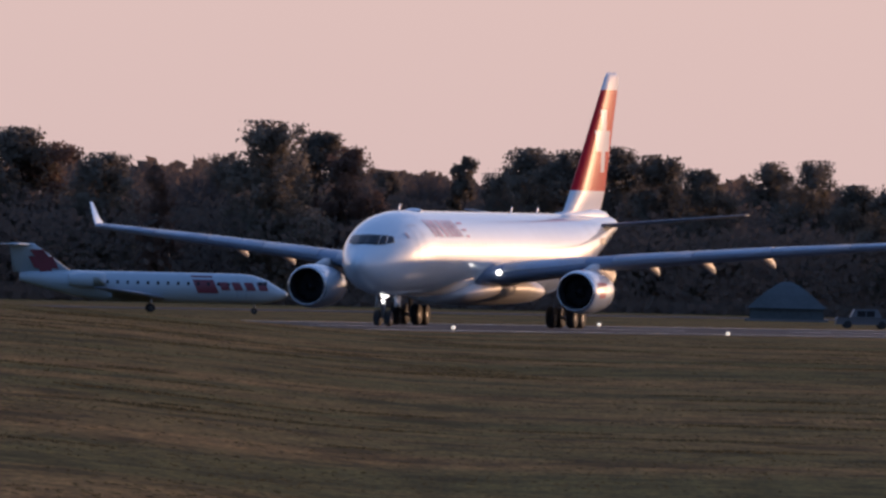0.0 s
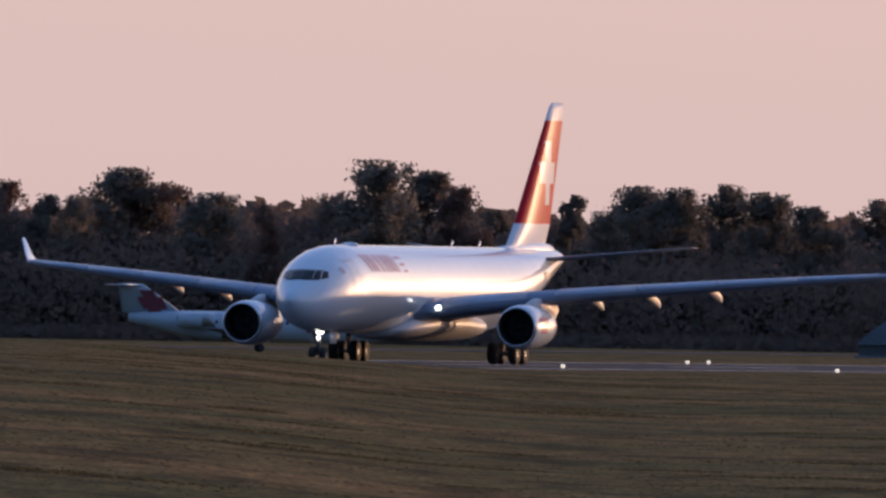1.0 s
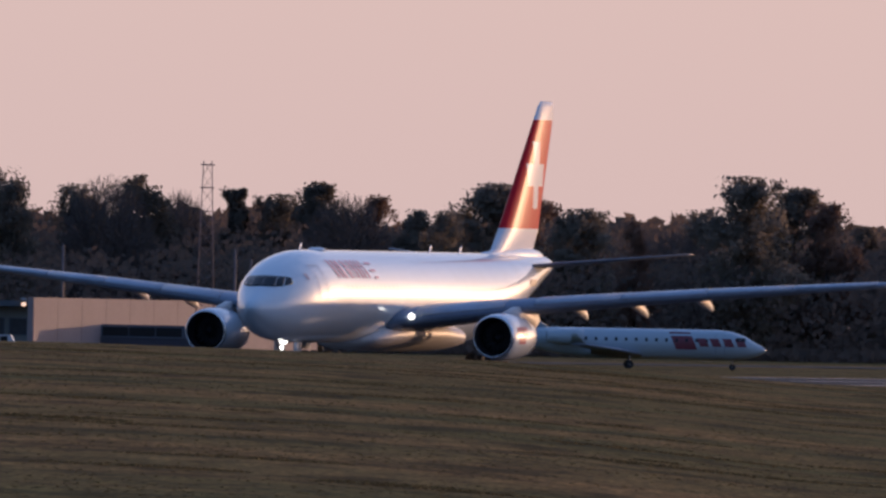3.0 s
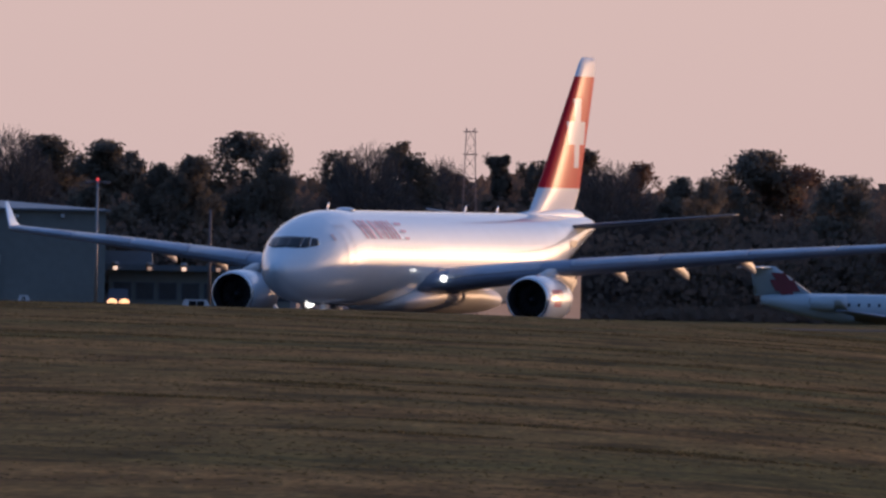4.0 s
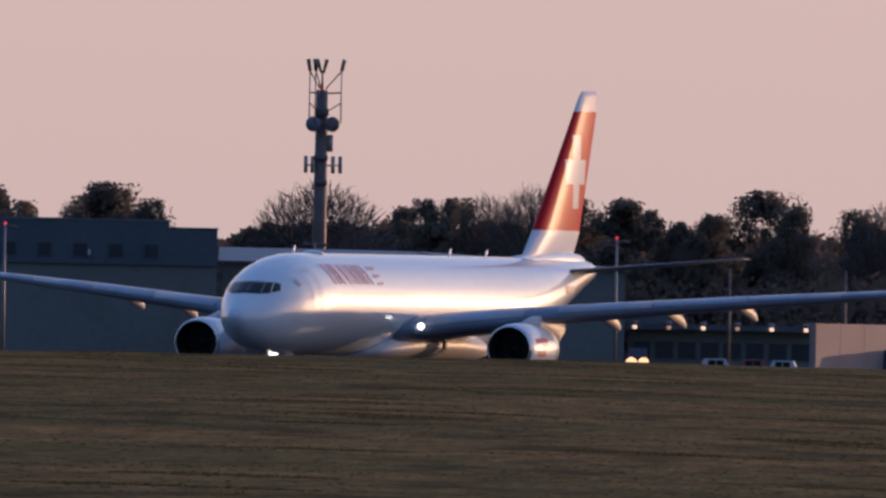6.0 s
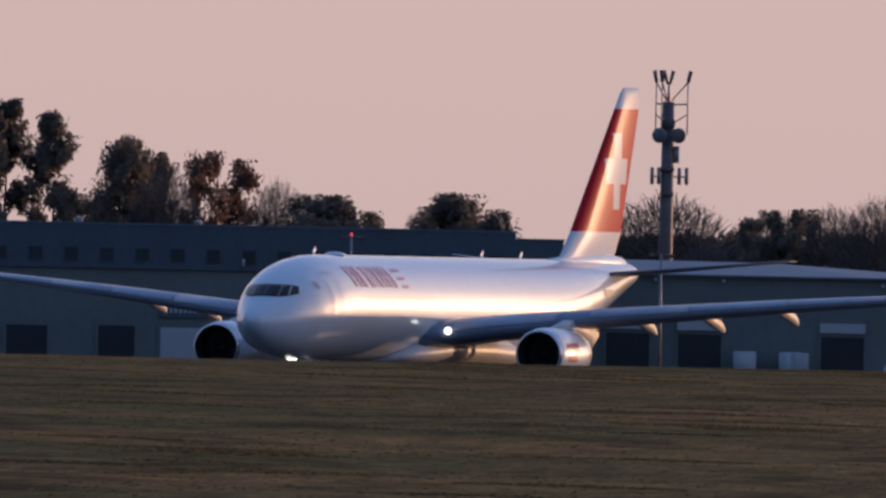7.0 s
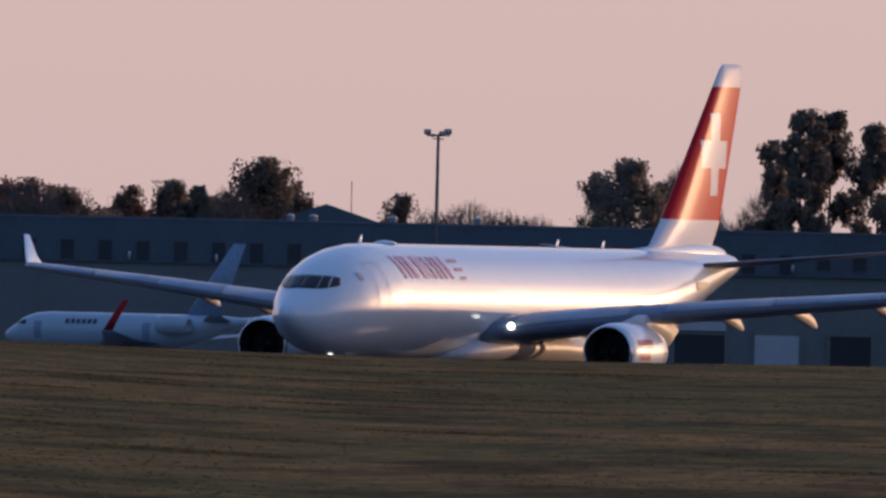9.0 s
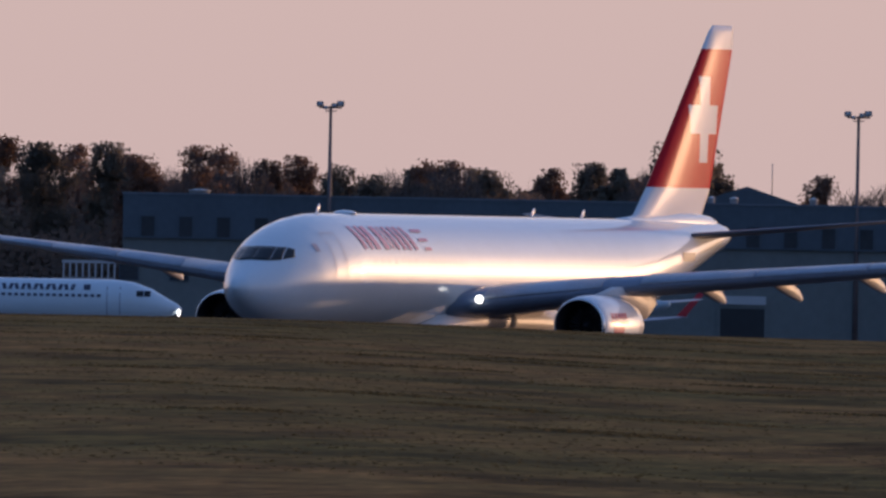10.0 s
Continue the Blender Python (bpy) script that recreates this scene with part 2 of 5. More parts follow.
def ground_z(x, y):
    """A long grassy swell between the camera and the runway, higher to the left."""
    v = Vector((x, y, 0)) - RW
    w = v.dot(PORT)
    if w < 40:
        return 0.0
    b = math.degrees(math.atan2(x, max(y, 1.0)))
    top = 0.8 + 1.67 * (1 - math.exp(-0.13 * math.log(1 + math.exp(min(40.0, (-b - 0.25) / 0.13))) / 0.8))
    top += 0.06 * smooth(3.6, 4.6, -b) + 0.41 * smooth(5.3, 6.9, -b)
    if y < 60:
        top = 0.8 + (top - 0.8) * max(0.0, y / 60)
    prof = smooth(40, 150, w) * (1 - 0.62 * smooth(150, 450, w))
    roll = 0.10 * (noise.noise((x * 0.03, y * 0.012, 0.3)) + 0.5 * noise.noise((x * 0.11, y * 0.05, 1.7)))
    return top * prof + roll * smooth(50, 120, w)


def build_ground():
    bear = sorted(set([round(-9 + i * 0.125, 3) for i in range(97)] + [4 + i * 3 for i in range(59)] + [-180 + i * 3 for i in range(58)]))
    bear = [b for b in bear if -180 <= b < 180]
    dist = [2.0]
    while dist[-1] < 4900:
        d = dist[-1]
        dist.append(d + max(1.5, (0.012 if 300 < d < 1400 else 0.05) * d))
    verts = [(0, 0, ground_z(0, 0))]
    for d in dist:
        for b in bear:
            p = at(b, d)
            verts.append((p.x, p.y, ground_z(p.x, p.y)))
    n = len(bear)
    faces = [(0, 1 + (i + 1) % n, 1 + i) for i in range(n)]
    for k in range(len(dist) - 1):
        o = 1 + k * n
        for i in range(n):
            j = (i + 1) % n
            faces.append((o + i, o + j, o + n + j, o + n + i))
    m = bpy.data.materials.new("mown autumn grass")
    m.use_nodes = True
    nd, l = m.node_tree.nodes, m.node_tree.links
    p = nd["Principled BSDF"]
    p.inputs["Roughness"].default_value = 0.95
    p.inputs["Specular IOR Level"].default_value = 0.02
    tc = nd.new("ShaderNodeTexCoord")
    # mowing rows; patches, swaths, clumps and single tufts
    row = radians(3)
    facs = []
    for across, along, detail in ((0.035, 0.022, 4), (0.3, 0.055, 5), (1.3, 0.16, 6), (8.0, 0.35, 4)):
        mp = nd.new("ShaderNodeMapping")
        mp.inputs["Scale"].default_value = (across, along, 0.1)
        mp.inputs["Rotation"].default_value = (0, 0, row)
        t = nd.new("ShaderNodeTexNoise")
        t.inputs["Scale"].default_value, t.inputs["Detail"].default_value = 1.0, detail
        t.inputs["Roughness"].default_value = 0.6
        l.new(tc.outputs["Object"], mp.inputs["Vector"]), l.new(mp.outputs[0], t.inputs["Vector"])
        facs.append(t)

    def band(i, lo, hi, c0, c1):
        r = nd.new("ShaderNodeValToRGB")
        r.color_ramp.elements[0].position, r.color_ramp.elements[1].position = lo, hi
        r.color_ramp.elements[0].color, r.color_ramp.elements[1].color = (*c0, 1), (*c1, 1)
        l.new(facs[i].outputs["Fac"], r.inputs[0])
        return r.outputs[0]

    paint = band(0, 0.38, 0.62, (0.1, 0.081, 0.028), (0.215, 0.122, 0.047))
    for layer in (band(1, 0.38, 0.5, (0.36, 0.36, 0.33), (1.08, 1.06, 1.04)), band(2, 0.34, 0.66, (0.5, 0.5, 0.47), (1.42, 1.36, 1.28)), band(3, 0.3, 0.7, (0.5, 0.5, 0.48), (1.5, 1.46, 1.4))):
        mx = nd.new("ShaderNodeMixRGB")
        mx.blend_type, mx.inputs[0].default_value = "MULTIPLY", 0.85
        l.new(paint, mx.inputs[1]), l.new(layer, mx.inputs[2])
        paint = mx.outputs[0]
    l.new(paint, p.inputs["Base Color"])
    bp = nd.new("ShaderNodeBump")
    bp.inputs["Strength"].default_value, bp.inputs["Distance"].default_value = 0.8, 0.1
    l.new(facs[2].outputs["Fac"], bp.inputs["Height"]), l.new(bp.outputs[0], p.inputs["Normal"])
    g = part("ground", (verts, [], faces), m)
    tagged(g, "mown brown and olive autumn grass field", "ground", kind="structure")
    return g


build_ground()


def strip(name, s0, s1, w0, w1, z, material, label, category="runway", thick=0.04):
    bm = bmesh.new()
    n = 30
    rings = []
    for i in range(n + 1):
        s = s0 + (s1 - s0) * i / n
        rings.append([on_runway(s, w0, z - thick), on_runway(s, w0, z), on_runway(s, w1, z), on_runway(s, w1, z - thick)])
    ob = part(name, loft(rings, bm=bm), material, smooth=False)
    return tagged(ob, label, category, kind="structure")


RUNWAY = strip("runway", -2600, 1400, -30, 30, 0.05, ASPHALT, "worn dark asphalt runway with faint markings")
strip("runway_shoulder", -2600, 1400, 30.05, 34, 0.045, ASPHALT, "asphalt runway shoulder beside the grass")
strip("taxiway", -2600, 1400, -185, -160, 0.05, ASPHALT, "asphalt taxiway parallel to the runway", "taxiway")
strip("apron", -1900, 900, -700, -330, 0.05, CONCRETE, "grey concrete apron before the hangars", "apron")

# ---- the airliner, a twin-engined wide-body; nose along +X, nose gear's ground point at the origin ----
def table(rows, x):
    """Smooth values between the rows (x, a, b, ...)."""
    if x <= rows[0][0]:
        return rows[0][1:]
    for p, q in zip(rows, rows[1:]):
        if x <= q[0]:
            k = (x - p[0]) / (q[0] - p[0])
            return tuple(a + (b - a) * k for a, b in zip(p[1:], q[1:]))
    return rows[-1][1:]


def hull_ring(x, top, bottom, half, n=40):
    zc, hh = (top + bottom) / 2, (top - bottom) / 2
    return [(x, half * math.sin(2 * math.pi * i / n), zc + hh * math.cos(2 * math.pi * i / n)) for i in range(n)]


def hull(rows, nose, step=0.5):
    """A fuselage from rows of (metres aft of the nose, top, bottom, half width)."""
    end = rows[-1][0]
    xs = sorted(set([r[0] for r in rows] + [i * step for i in range(1, int(end / step))]))
    return loft([hull_ring(nose - s, *table(rows, s)) for s in xs])


def foil(chord, thick, n=14):
    pts = []
    for i in range(n):
        a = 2 * math.pi * i / n
        u = 0.5 * (1 + math.cos(a))
        t = 5 * thick * (0.2969 * math.sqrt(u) - 0.126 * u - 0.3516 * u * u + 0.2843 * u ** 3 - 0.1036 * u ** 4)
        pts.append((-chord * u, (1.15 if math.sin(a) > 0 else -0.85) * chord * t))
    return pts


def wing(stations, upright=False):
    """Rows (span, leading edge x, chord, height, thickness); upright: a fin, whose span goes up."""
    rings = []
    for y, x, c, z, th in stations:
        rings.append([(x + u, v, y) if upright else (x + u, y, z + v) for u, v in foil(c, th)])
    return loft(rings)


def slat(stations, sg):
    """A pale leading-edge slat wrapped over the wing's upper front."""
    rings = []
    for y, x, c, z, th in stations:
        up = []
        for u in (0.004, 0.02, 0.05, 0.1, 0.17, 0.24):
            t = 5 * th * (0.2969 * math.sqrt(u) - 0.126 * u - 0.3516 * u * u + 0.2843 * u ** 3 - 0.1036 * u ** 4)
            up.append((x - c * u, y, z + 1.15 * c * t))
        rings.append([(a + 0.02, b, h + 0.025) for a, b, h in up] + [(a, b, h - 0.03) for a, b, h in reversed(up)])
    return loft(rings)


def wheel(parent, x, y, r, w, name="wheel"):
    tyre = lathe([(-w / 2, r * 0.62), (-w / 2, r * 0.88), (-w * 0.3, r), (w * 0.3, r), (w / 2, r * 0.88), (w / 2, r * 0.62)], "y", (x, y, r + 0.0), 20)
    t = part(name, tyre, RUBBER, parent)
    part("rim", lathe([(-w * 0.42, r * 0.55), (-w * 0.52, r * 0.2), (w * 0.52, r * 0.2), (w * 0.42, r * 0.55)], "y", (x, y, r), 16), STEEL, t)
    return t


def on_hull(rows, nose, y, z, lo, hi, out=0.015):
    """The point of a fuselage's growing nose at that y and z, a little proud of it."""
    for _ in range(40):
        s = (lo + hi) / 2
        top, bottom, half = table(rows, s)
        zc, hh = (top + bottom) / 2, (top - bottom) / 2
        if (y / half) ** 2 + ((z - zc) / hh) ** 2 > 1:
            lo = s
        else:
            hi = s
    return Vector((nose - hi + out, y * 1.008, z + out * 0.5))


def pane(rows, nose, corners, lo, hi, k=4, out=0.02):
    """A window laid on the nose between four (y, z) corners, with a little thickness."""
    (a, b, c, d) = [Vector((*q, 0)) for q in corners]
    bm = bmesh.new()
    grid = []
    for i in range(k + 1):
        row = []
        for j in range(k + 1):
            q = (a.lerp(b, i / k)).lerp(d.lerp(c, i / k), j / k)
            row.append(bm.verts.new(on_hull(rows, nose, q.x, q.y, lo, hi, out)))
        grid.append(row)
    for i in range(k):
        for j in range(k):
            bm.faces.new((grid[i][j], grid[i + 1][j], grid[i + 1][j + 1], grid[i][j + 1]))
    bmesh.ops.recalc_face_normals(bm, faces=bm.faces)
    if sum(f.normal.x for f in bm.faces) < 0:
        bmesh.ops.reverse_faces(bm, faces=bm.faces)
    bmesh.ops.solidify(bm, geom=bm.faces[:], thickness=0.03)
    return bm


def side_patch(rows, nose, s0, s1, z0, z1, out=0.035, side=1, lean=0.0, k=3):
    """A thin patch of paint on the fuselage's side, between two stations and two heights; lean shifts the top aft."""
    bm = bmesh.new()
    n = max(2, int((s1 - s0) / 0.8))
    grid = []
    for i in range(n + 1):
        row = []
        for j in range(k + 1):
            z = z0 + (z1 - z0) * j / k
            s = s0 + (s1 - s0) * i / n + lean * j / k
            top, bottom, half = table(rows, s)
            zc, hh = (top + bottom) / 2, (top - bottom) / 2
            y = half * math.sqrt(max(0, 1 - ((z - zc) / hh) ** 2))
            nrm = Vector((0, y / half ** 2, (z - zc) / hh ** 2)).normalized()
            row.append(bm.verts.new((nose - s, side * (y + out * nrm.y), z + out * nrm.z)))
        grid.append(row)
    for i in range(n):
        for j in range(k):
            bm.faces.new((grid[i][j], grid[i + 1][j], grid[i + 1][j + 1], grid[i][j + 1]))
    bmesh.ops.recalc_face_normals(bm, faces=bm.faces)
    if sum(f.normal.y for f in bm.faces) * side < 0:
        bmesh.ops.reverse_faces(bm, faces=bm.faces)
    return bm


NOSE = 6.67
HULL = [(0, 4.02, 3.98, 0.02), (0.12, 4.26, 3.74, 0.26), (0.4, 4.5, 3.44, 0.52), (1.0, 4.86, 3.05, 0.9), (1.6, 5.16, 2.78, 1.22), (2.3, 5.56, 2.54, 1.53),
        (3.0, 5.98, 2.35, 1.8), (4.0, 6.46, 2.16, 2.12), (5.0, 6.84, 2.05, 2.38), (6.2, 7.16, 1.97, 2.58), (7.5, 7.39, 1.93, 2.72), (9, 7.53, 1.93, 2.8), (10.5, 7.57, 1.93, 2.82),
        (41, 7.57, 1.93, 2.82), (43, 7.57, 2.0, 2.82), (45, 7.57, 2.2, 2.8), (48, 7.57, 2.78, 2.68), (51, 7.56, 3.55, 2.4), (54, 7.55, 4.35, 1.98), (57, 7.54, 5.08, 1.48),
        (59.5, 7.52, 5.7, 1.06), (61.2, 7.46, 6.12, 0.8), (62.0, 7.36, 6.32, 0.64), (62.3, 7.15, 6.55, 0.42)]


def fin_material():
    """White fin with a red field and a white cross, by height and station."""
    m = mat("red and white fin paint", (0.58, 0.016, 0.026), 0.36, vary=0.05, scale=0.5, spec=0.04, coat=0.02, gloss=0.25, bump=0.006)
    n, l = m.node_tree.nodes, m.node_tree.links
    p = n["Principled BSDF"]
    red = p.inputs["Base Color"].links[0].from_socket
    tc, sep = n.new("ShaderNodeTexCoord"), n.new("ShaderNodeSeparateXYZ")
    l.new(tc.outputs["Object"], sep.inputs[0])

    def within(axis, lo, hi):
        c = n.new("ShaderNodeMath")
        c.operation = "COMPARE"
        c.inputs[1].default_value, c.inputs[2].default_value = (lo + hi) / 2, (hi - lo) / 2
        l.new(sep.outputs[axis], c.inputs[0])
        return c.outputs[0]

    def join(op, a, b):
        c = n.new("ShaderNodeMath")
        c.operation = op
        l.new(a, c.inputs[0]), l.new(b, c.inputs[1])
        return c.outputs[0]

    field = within("Z", 9.15, 15.95)
    upright = join("MULTIPLY", within("X", -53.1, -51.7), within("Z", 10.4, 14.6))
    bar = join("MULTIPLY", within("X", -54.5, -50.3), within("Z", 11.8, 13.2))
    cross = join("MAXIMUM", upright, bar)
    paint = join("SUBTRACT", field, cross)
    mx = n.new("ShaderNodeMixRGB")
    mx.inputs[1].default_value = (0.78, 0.78, 0.79, 1)
    l.new(paint, mx.inputs[0]), l.new(red, mx.inputs[2]), l.new(mx.outputs[0], p.inputs["Base Color"])
    return m


def nacelle(body, y, side):
    c = (-13.75, y, 2.47)
    duct = [(a, r * 0.913) for a, r in ((-0.02, 1.30), (-0.15, 1.245), (-0.6, 1.19), (-1.4, 1.13), (-1.42, 1.16), (-0.6, 1.22), (-0.15, 1.275), (-0.02, 1.33))]
    shell = [(-0.12, 1.40), (0.0, 1.45), (-0.1, 1.54), (-0.6, 1.66), (-1.6, 1.74), (-3.0, 1.72), (-4.4, 1.6), (-5.4, 1.42), (-5.45, 1.36), (-4.6, 1.3), (-0.3, 1.38), (-0.12, 1.40)]
    shell = [(a, r * 0.84) for a, r in shell]
    n = part("nacelle", lathe(shell, "x", c, 40, closed=True), WHITE, body)
    part("intake_duct", lathe(duct, "x", c, 40, closed=True), DARKM, n, "dark acoustic intake lining")
    part("intake_lip", lathe([(-0.06, 1.178), (0.012, 1.218), (-0.05, 1.278), (-0.16, 1.324)], "x", c, 40, closed=True), METAL, n, "bare metal intake lip")
    part("fan_hub", lathe([(-0.75, 0.02), (-0.9, 0.14), (-1.25, 0.34), (-1.3, 0.36)], "x", c, 20), DARKM, n, "dark fan spinner")
    ring = []
    for r, tw, ch in ((0.34, 0.5, 0.2), (0.8, 0.8, 0.26), (1.03, 1.1, 0.3)):
        o, d = Vector((0, r, 0)), Vector((math.cos(tw) * ch / 2, 0, math.sin(tw) * ch / 2))
        ring.append([o - d, o - Vector((0.012, 0, 0)), o + d, o + Vector((0.012, 0, 0))])
    blade = part("fan_blade", loft(ring), DARKM, n)
    spot = Matrix.Translation((c[0] - 1.2, c[1], c[2]))
    blade.matrix_basis = spot
    for i in range(1, 24):
        again(blade, spot @ pose(0, 0, 0, 360 * i / 24, 0, 0), n)
    part("bulkhead", lathe([(-1.38, 1.04), (-1.5, 0.05)], "x", c, 28), DARKM, n, "dark duct behind the fan")
    part("core_cowl", lathe([(-4.6, 1.1), (-5.5, 1.02), (-6.4, 0.8), (-7.0, 0.58), (-7.02, 0.46), (-6.2, 0.44)], "x", c, 28), PEACH, n, "pale core exhaust cowl")
    part("exhaust_plug", lathe([(-6.2, 0.4), (-7.0, 0.3), (-7.7, 0.04)], "x", c, 18), DARKM, n)
    py = [(-15.7, 3.85, 0.35), (-18.5, 4.32, 0.45), (-22.0, 4.3, 0.4), (-23.6, 4.15, 0.12)]
    lo = [3.6, 3.55, 2.8, 3.5]
    rings = [[(x, y - w / 2, zl), (x, y + w / 2, zl), (x, y + w / 2, zt), (x, y - w / 2, zt)] for (x, zt, w), zl in zip(py, lo)]
    part("pylon", loft(rings), PEACH, body)
    for a0, a1, s0, wide, gap, count in ((14, 25, -0.8, 0.3, 0.1, 5), (3, 11, -0.8, 0.18, 0.08, 8), (-16, -1, -1.0, 1.3, 0.1, 1)):
        for k in range(count):
            patch = bmesh.new()
            grid = []
            for i in range(3):
                st = s0 - k * (wide + gap) - wide * i / 2
                r = 0.84 * table([(0.0, 1.46), (0.6, 1.66), (1.6, 1.74), (3.0, 1.72)], -st)[0] + 0.014
                row = []
                for j in range(4):
                    a = radians(a0 + (a1 - a0) * j / 3)
                    row.append(patch.verts.new((c[0] + st, c[1] + side * r * math.cos(a), c[2] + r * math.sin(a))))
                grid.append(row)
            for i in range(2):
                for j in range(3):
                    patch.faces.new((grid[i][j], grid[i][j + 1], grid[i + 1][j + 1], grid[i + 1][j]))
            part("cowl_emblem", patch, NAMEP, n, "red painted shape on the cowl")


def gear_leg(body, x, y, bogie, top):
    g = part("landing_gear", tube((x, y, 0.5), (x, y, top), 0.13, 0.2, 12), STEEL, body)
    part("drag_brace", tube((x, y, 1.1), (x + 1.6, y, top), 0.07, n=8), STEEL, g)
    if bogie:
        part("bogie_beam", tube((x - 1.0, y, 0.62), (x + 1.0, y, 0.72), 0.14, n=10), STEEL, g)
        for dx in (-0.95, 0.95):
            for dy in (-0.7, 0.7):
                wheel(g, x + dx, y + dy, 0.7, 0.52)
        part("gear_door", box(x - 1.1, x + 1.1, y + (0.95 if y > 0 else -1.02), y + (1.02 if y > 0 else -0.95), 1.5, 3.1, 0.02), WHITE, g)
    else:
        for dy in (-0.36, 0.36):
            wheel(g, x, y + dy, 0.53, 0.38)
        for dy in (-0.62, 0.62):
            part("gear_door", box(x - 1.9, x - 0.35, dy - 0.02, dy + 0.02, 1.25, 2.0, 0.01), WHITE, g)
    return g


CABINW = mat("shaded cabin window", (0.6, 0.665, 0.72), 0.3, vary=0.04, coat=0.6, gloss=0.04)


def airliner():
    a = thing("airliner", None, "white wide-body airliner with red tail rolling along the runway", "airliner")
    body = part("fuselage", hull(HULL, NOSE), WHITE, a)
    belly = [(18.5, 2.5, 1.7, 1.6), (20.5, 3.2, 1.5, 2.5), (24, 3.7, 1.42, 3.05), (31, 3.7, 1.42, 3.1), (36, 3.3, 1.5, 2.8), (39.5, 2.6, 1.75, 1.7)]
    part("belly_fairing", loft([hull_ring(NOSE - s, *table(belly, s)) for s in (18.5, 19.5, 20.5, 22, 24, 27, 31, 33.5, 36, 38, 39.5)]), PEACH, a)
    for sg in (1, -1):
        st = [(2.2 * sg, -14.0, 12.2, 3.15, 0.14), (3.6 * sg, -15.1, 11.1, 3.48, 0.135), (9.4 * sg, -18.8, 8.0, 4.3, 0.13), (19 * sg, -24.9, 5.2, 5.22, 0.14),
              (28.6 * sg, -31.0, 2.75, 6.05, 0.14), (29.1 * sg, -31.6, 2.4, 6.1, 0.13)]
        w = part("wing", wing(st), GREYP, a, "grey swept wing")
        inboard = [(abs(r[0]),) + r[1:] for r in st]
        for y0, y1 in ((3.7, 8.5), (10.1, 14.7), (14.78, 19.3), (19.38, 23.9), (23.98, 28.5)):
            cut = [y0] + [r[0] for r in inboard if y0 < r[0] < y1] + [y1]
            part("slat", slat([(y * sg,) + table(inboard, y) for y in cut], sg), SLATP, w, "pale leading-edge slat")
        part("winglet", wing([(29.0 * sg, -31.5, 2.45, 6.12, 0.08), (29.45 * sg, -32.5, 1.6, 6.6, 0.075), (30.15 * sg, -34.0, 0.75, 7.66, 0.07)]), WHITE, w, "white canted winglet")
        for y, x, z in ((6.0, -26.0, 3.15), (10.85, -28.4, 3.85), (14.45, -29.2, 4.05), (18.15, -30.7, 4.5)):
            pr = [(0, 0.05, 0.5), (-0.9, 0.18, 0.4), (-2.2, 0.3, 0.2), (-3.5, 0.36, -0.02), (-4.5, 0.28, -0.26), (-5.0, 0.13, -0.44), (-5.15, 0.03, -0.52)]
            rings = [[(x + 5.0 + px, sg * y + 0.62 * r * math.cos(t), z + 0.3 + pz + r * 1.0 * math.sin(t)) for t in (2 * math.pi * i / 12 for i in range(12))] for px, r, pz in pr]
            part("flap_fairing", loft(rings), PEACH, w, "pale flap track fairing")
        part("flap", wing([(3.4 * sg, -25.2, 2.4, 3.2, 0.1), (9.2 * sg, -25.9, 1.6, 4.22, 0.09), (18.6 * sg, -29.2, 0.8, 5.42, 0.08)]), GREYP, w)
        part("tailplane", wing([(0.7 * sg, -46.6, 6.4, 6.72, 0.05), (9.7 * sg, -53.6, 2.3, 7.72, 0.05)]), TAILP, a, "grey tailplane")
        nacelle(a, 9.17 * sg, sg)
        part("landing_light", lathe([(0.0, 0.2), (0.1, 0.18), (0.13, 0.02)], "x", (-14.95, 3.62 * sg, 3.62), 14), HEADLIGHT, w, "bright landing light in the wing root")
        gear_leg(a, -25.4, 5.34 * sg, True, 3.4)
    fin = [(7.2, -41.6, 10.6, 0, 0.05), (7.8, -43.8, 9.1, 0, 0.075), (9.0, -45.4, 8.5, 0, 0.1), (15.9, -52.5, 4.1, 0, 0.1), (16.8, -53.4, 3.3, 0, 0.09), (17.12, -53.9, 2.7, 0, 0.05)]
    f = part("fin", wing(fin, True), fin_material(), a, "red fin with a white cross and white tip")
    fair = [(-41.5, 7.6, 7.3, 0.1), (-43.5, 7.72, 7.1, 0.3), (-46.0, 7.86, 6.9, 0.5), (-49.0, 7.98, 6.8, 0.62), (-51.8, 7.95, 6.8, 0.58), (-53.8, 7.78, 6.9, 0.4), (-54.8, 7.58, 7.1, 0.12)]
    part("fin_fairing", loft([hull_ring(x, t, b, h, 28) for x, t, b, h in fair]), WHITE, a, "white rounded fairing at the fin's foot")
    ng = gear_leg(a, 0, 0, False, 2.2)
    part("taxi_light", lathe([(0.0, 0.33), (0.1, 0.31), (0.14, 0.02)], "x", (0.18, 0.12, 2.14), 14), HEADLIGHT, ng, "bright nose gear light")
    part("takeoff_light", lathe([(0.0, 0.13), (0.08, 0.11), (0.1, 0.02)], "x", (0.18, 0.02, 1.6), 14), HEADLIGHT, ng)
    part("light_bracket", box(0.0, 0.14, -0.18, 0.2, 1.68, 1.76, 0.02), STEEL, ng)
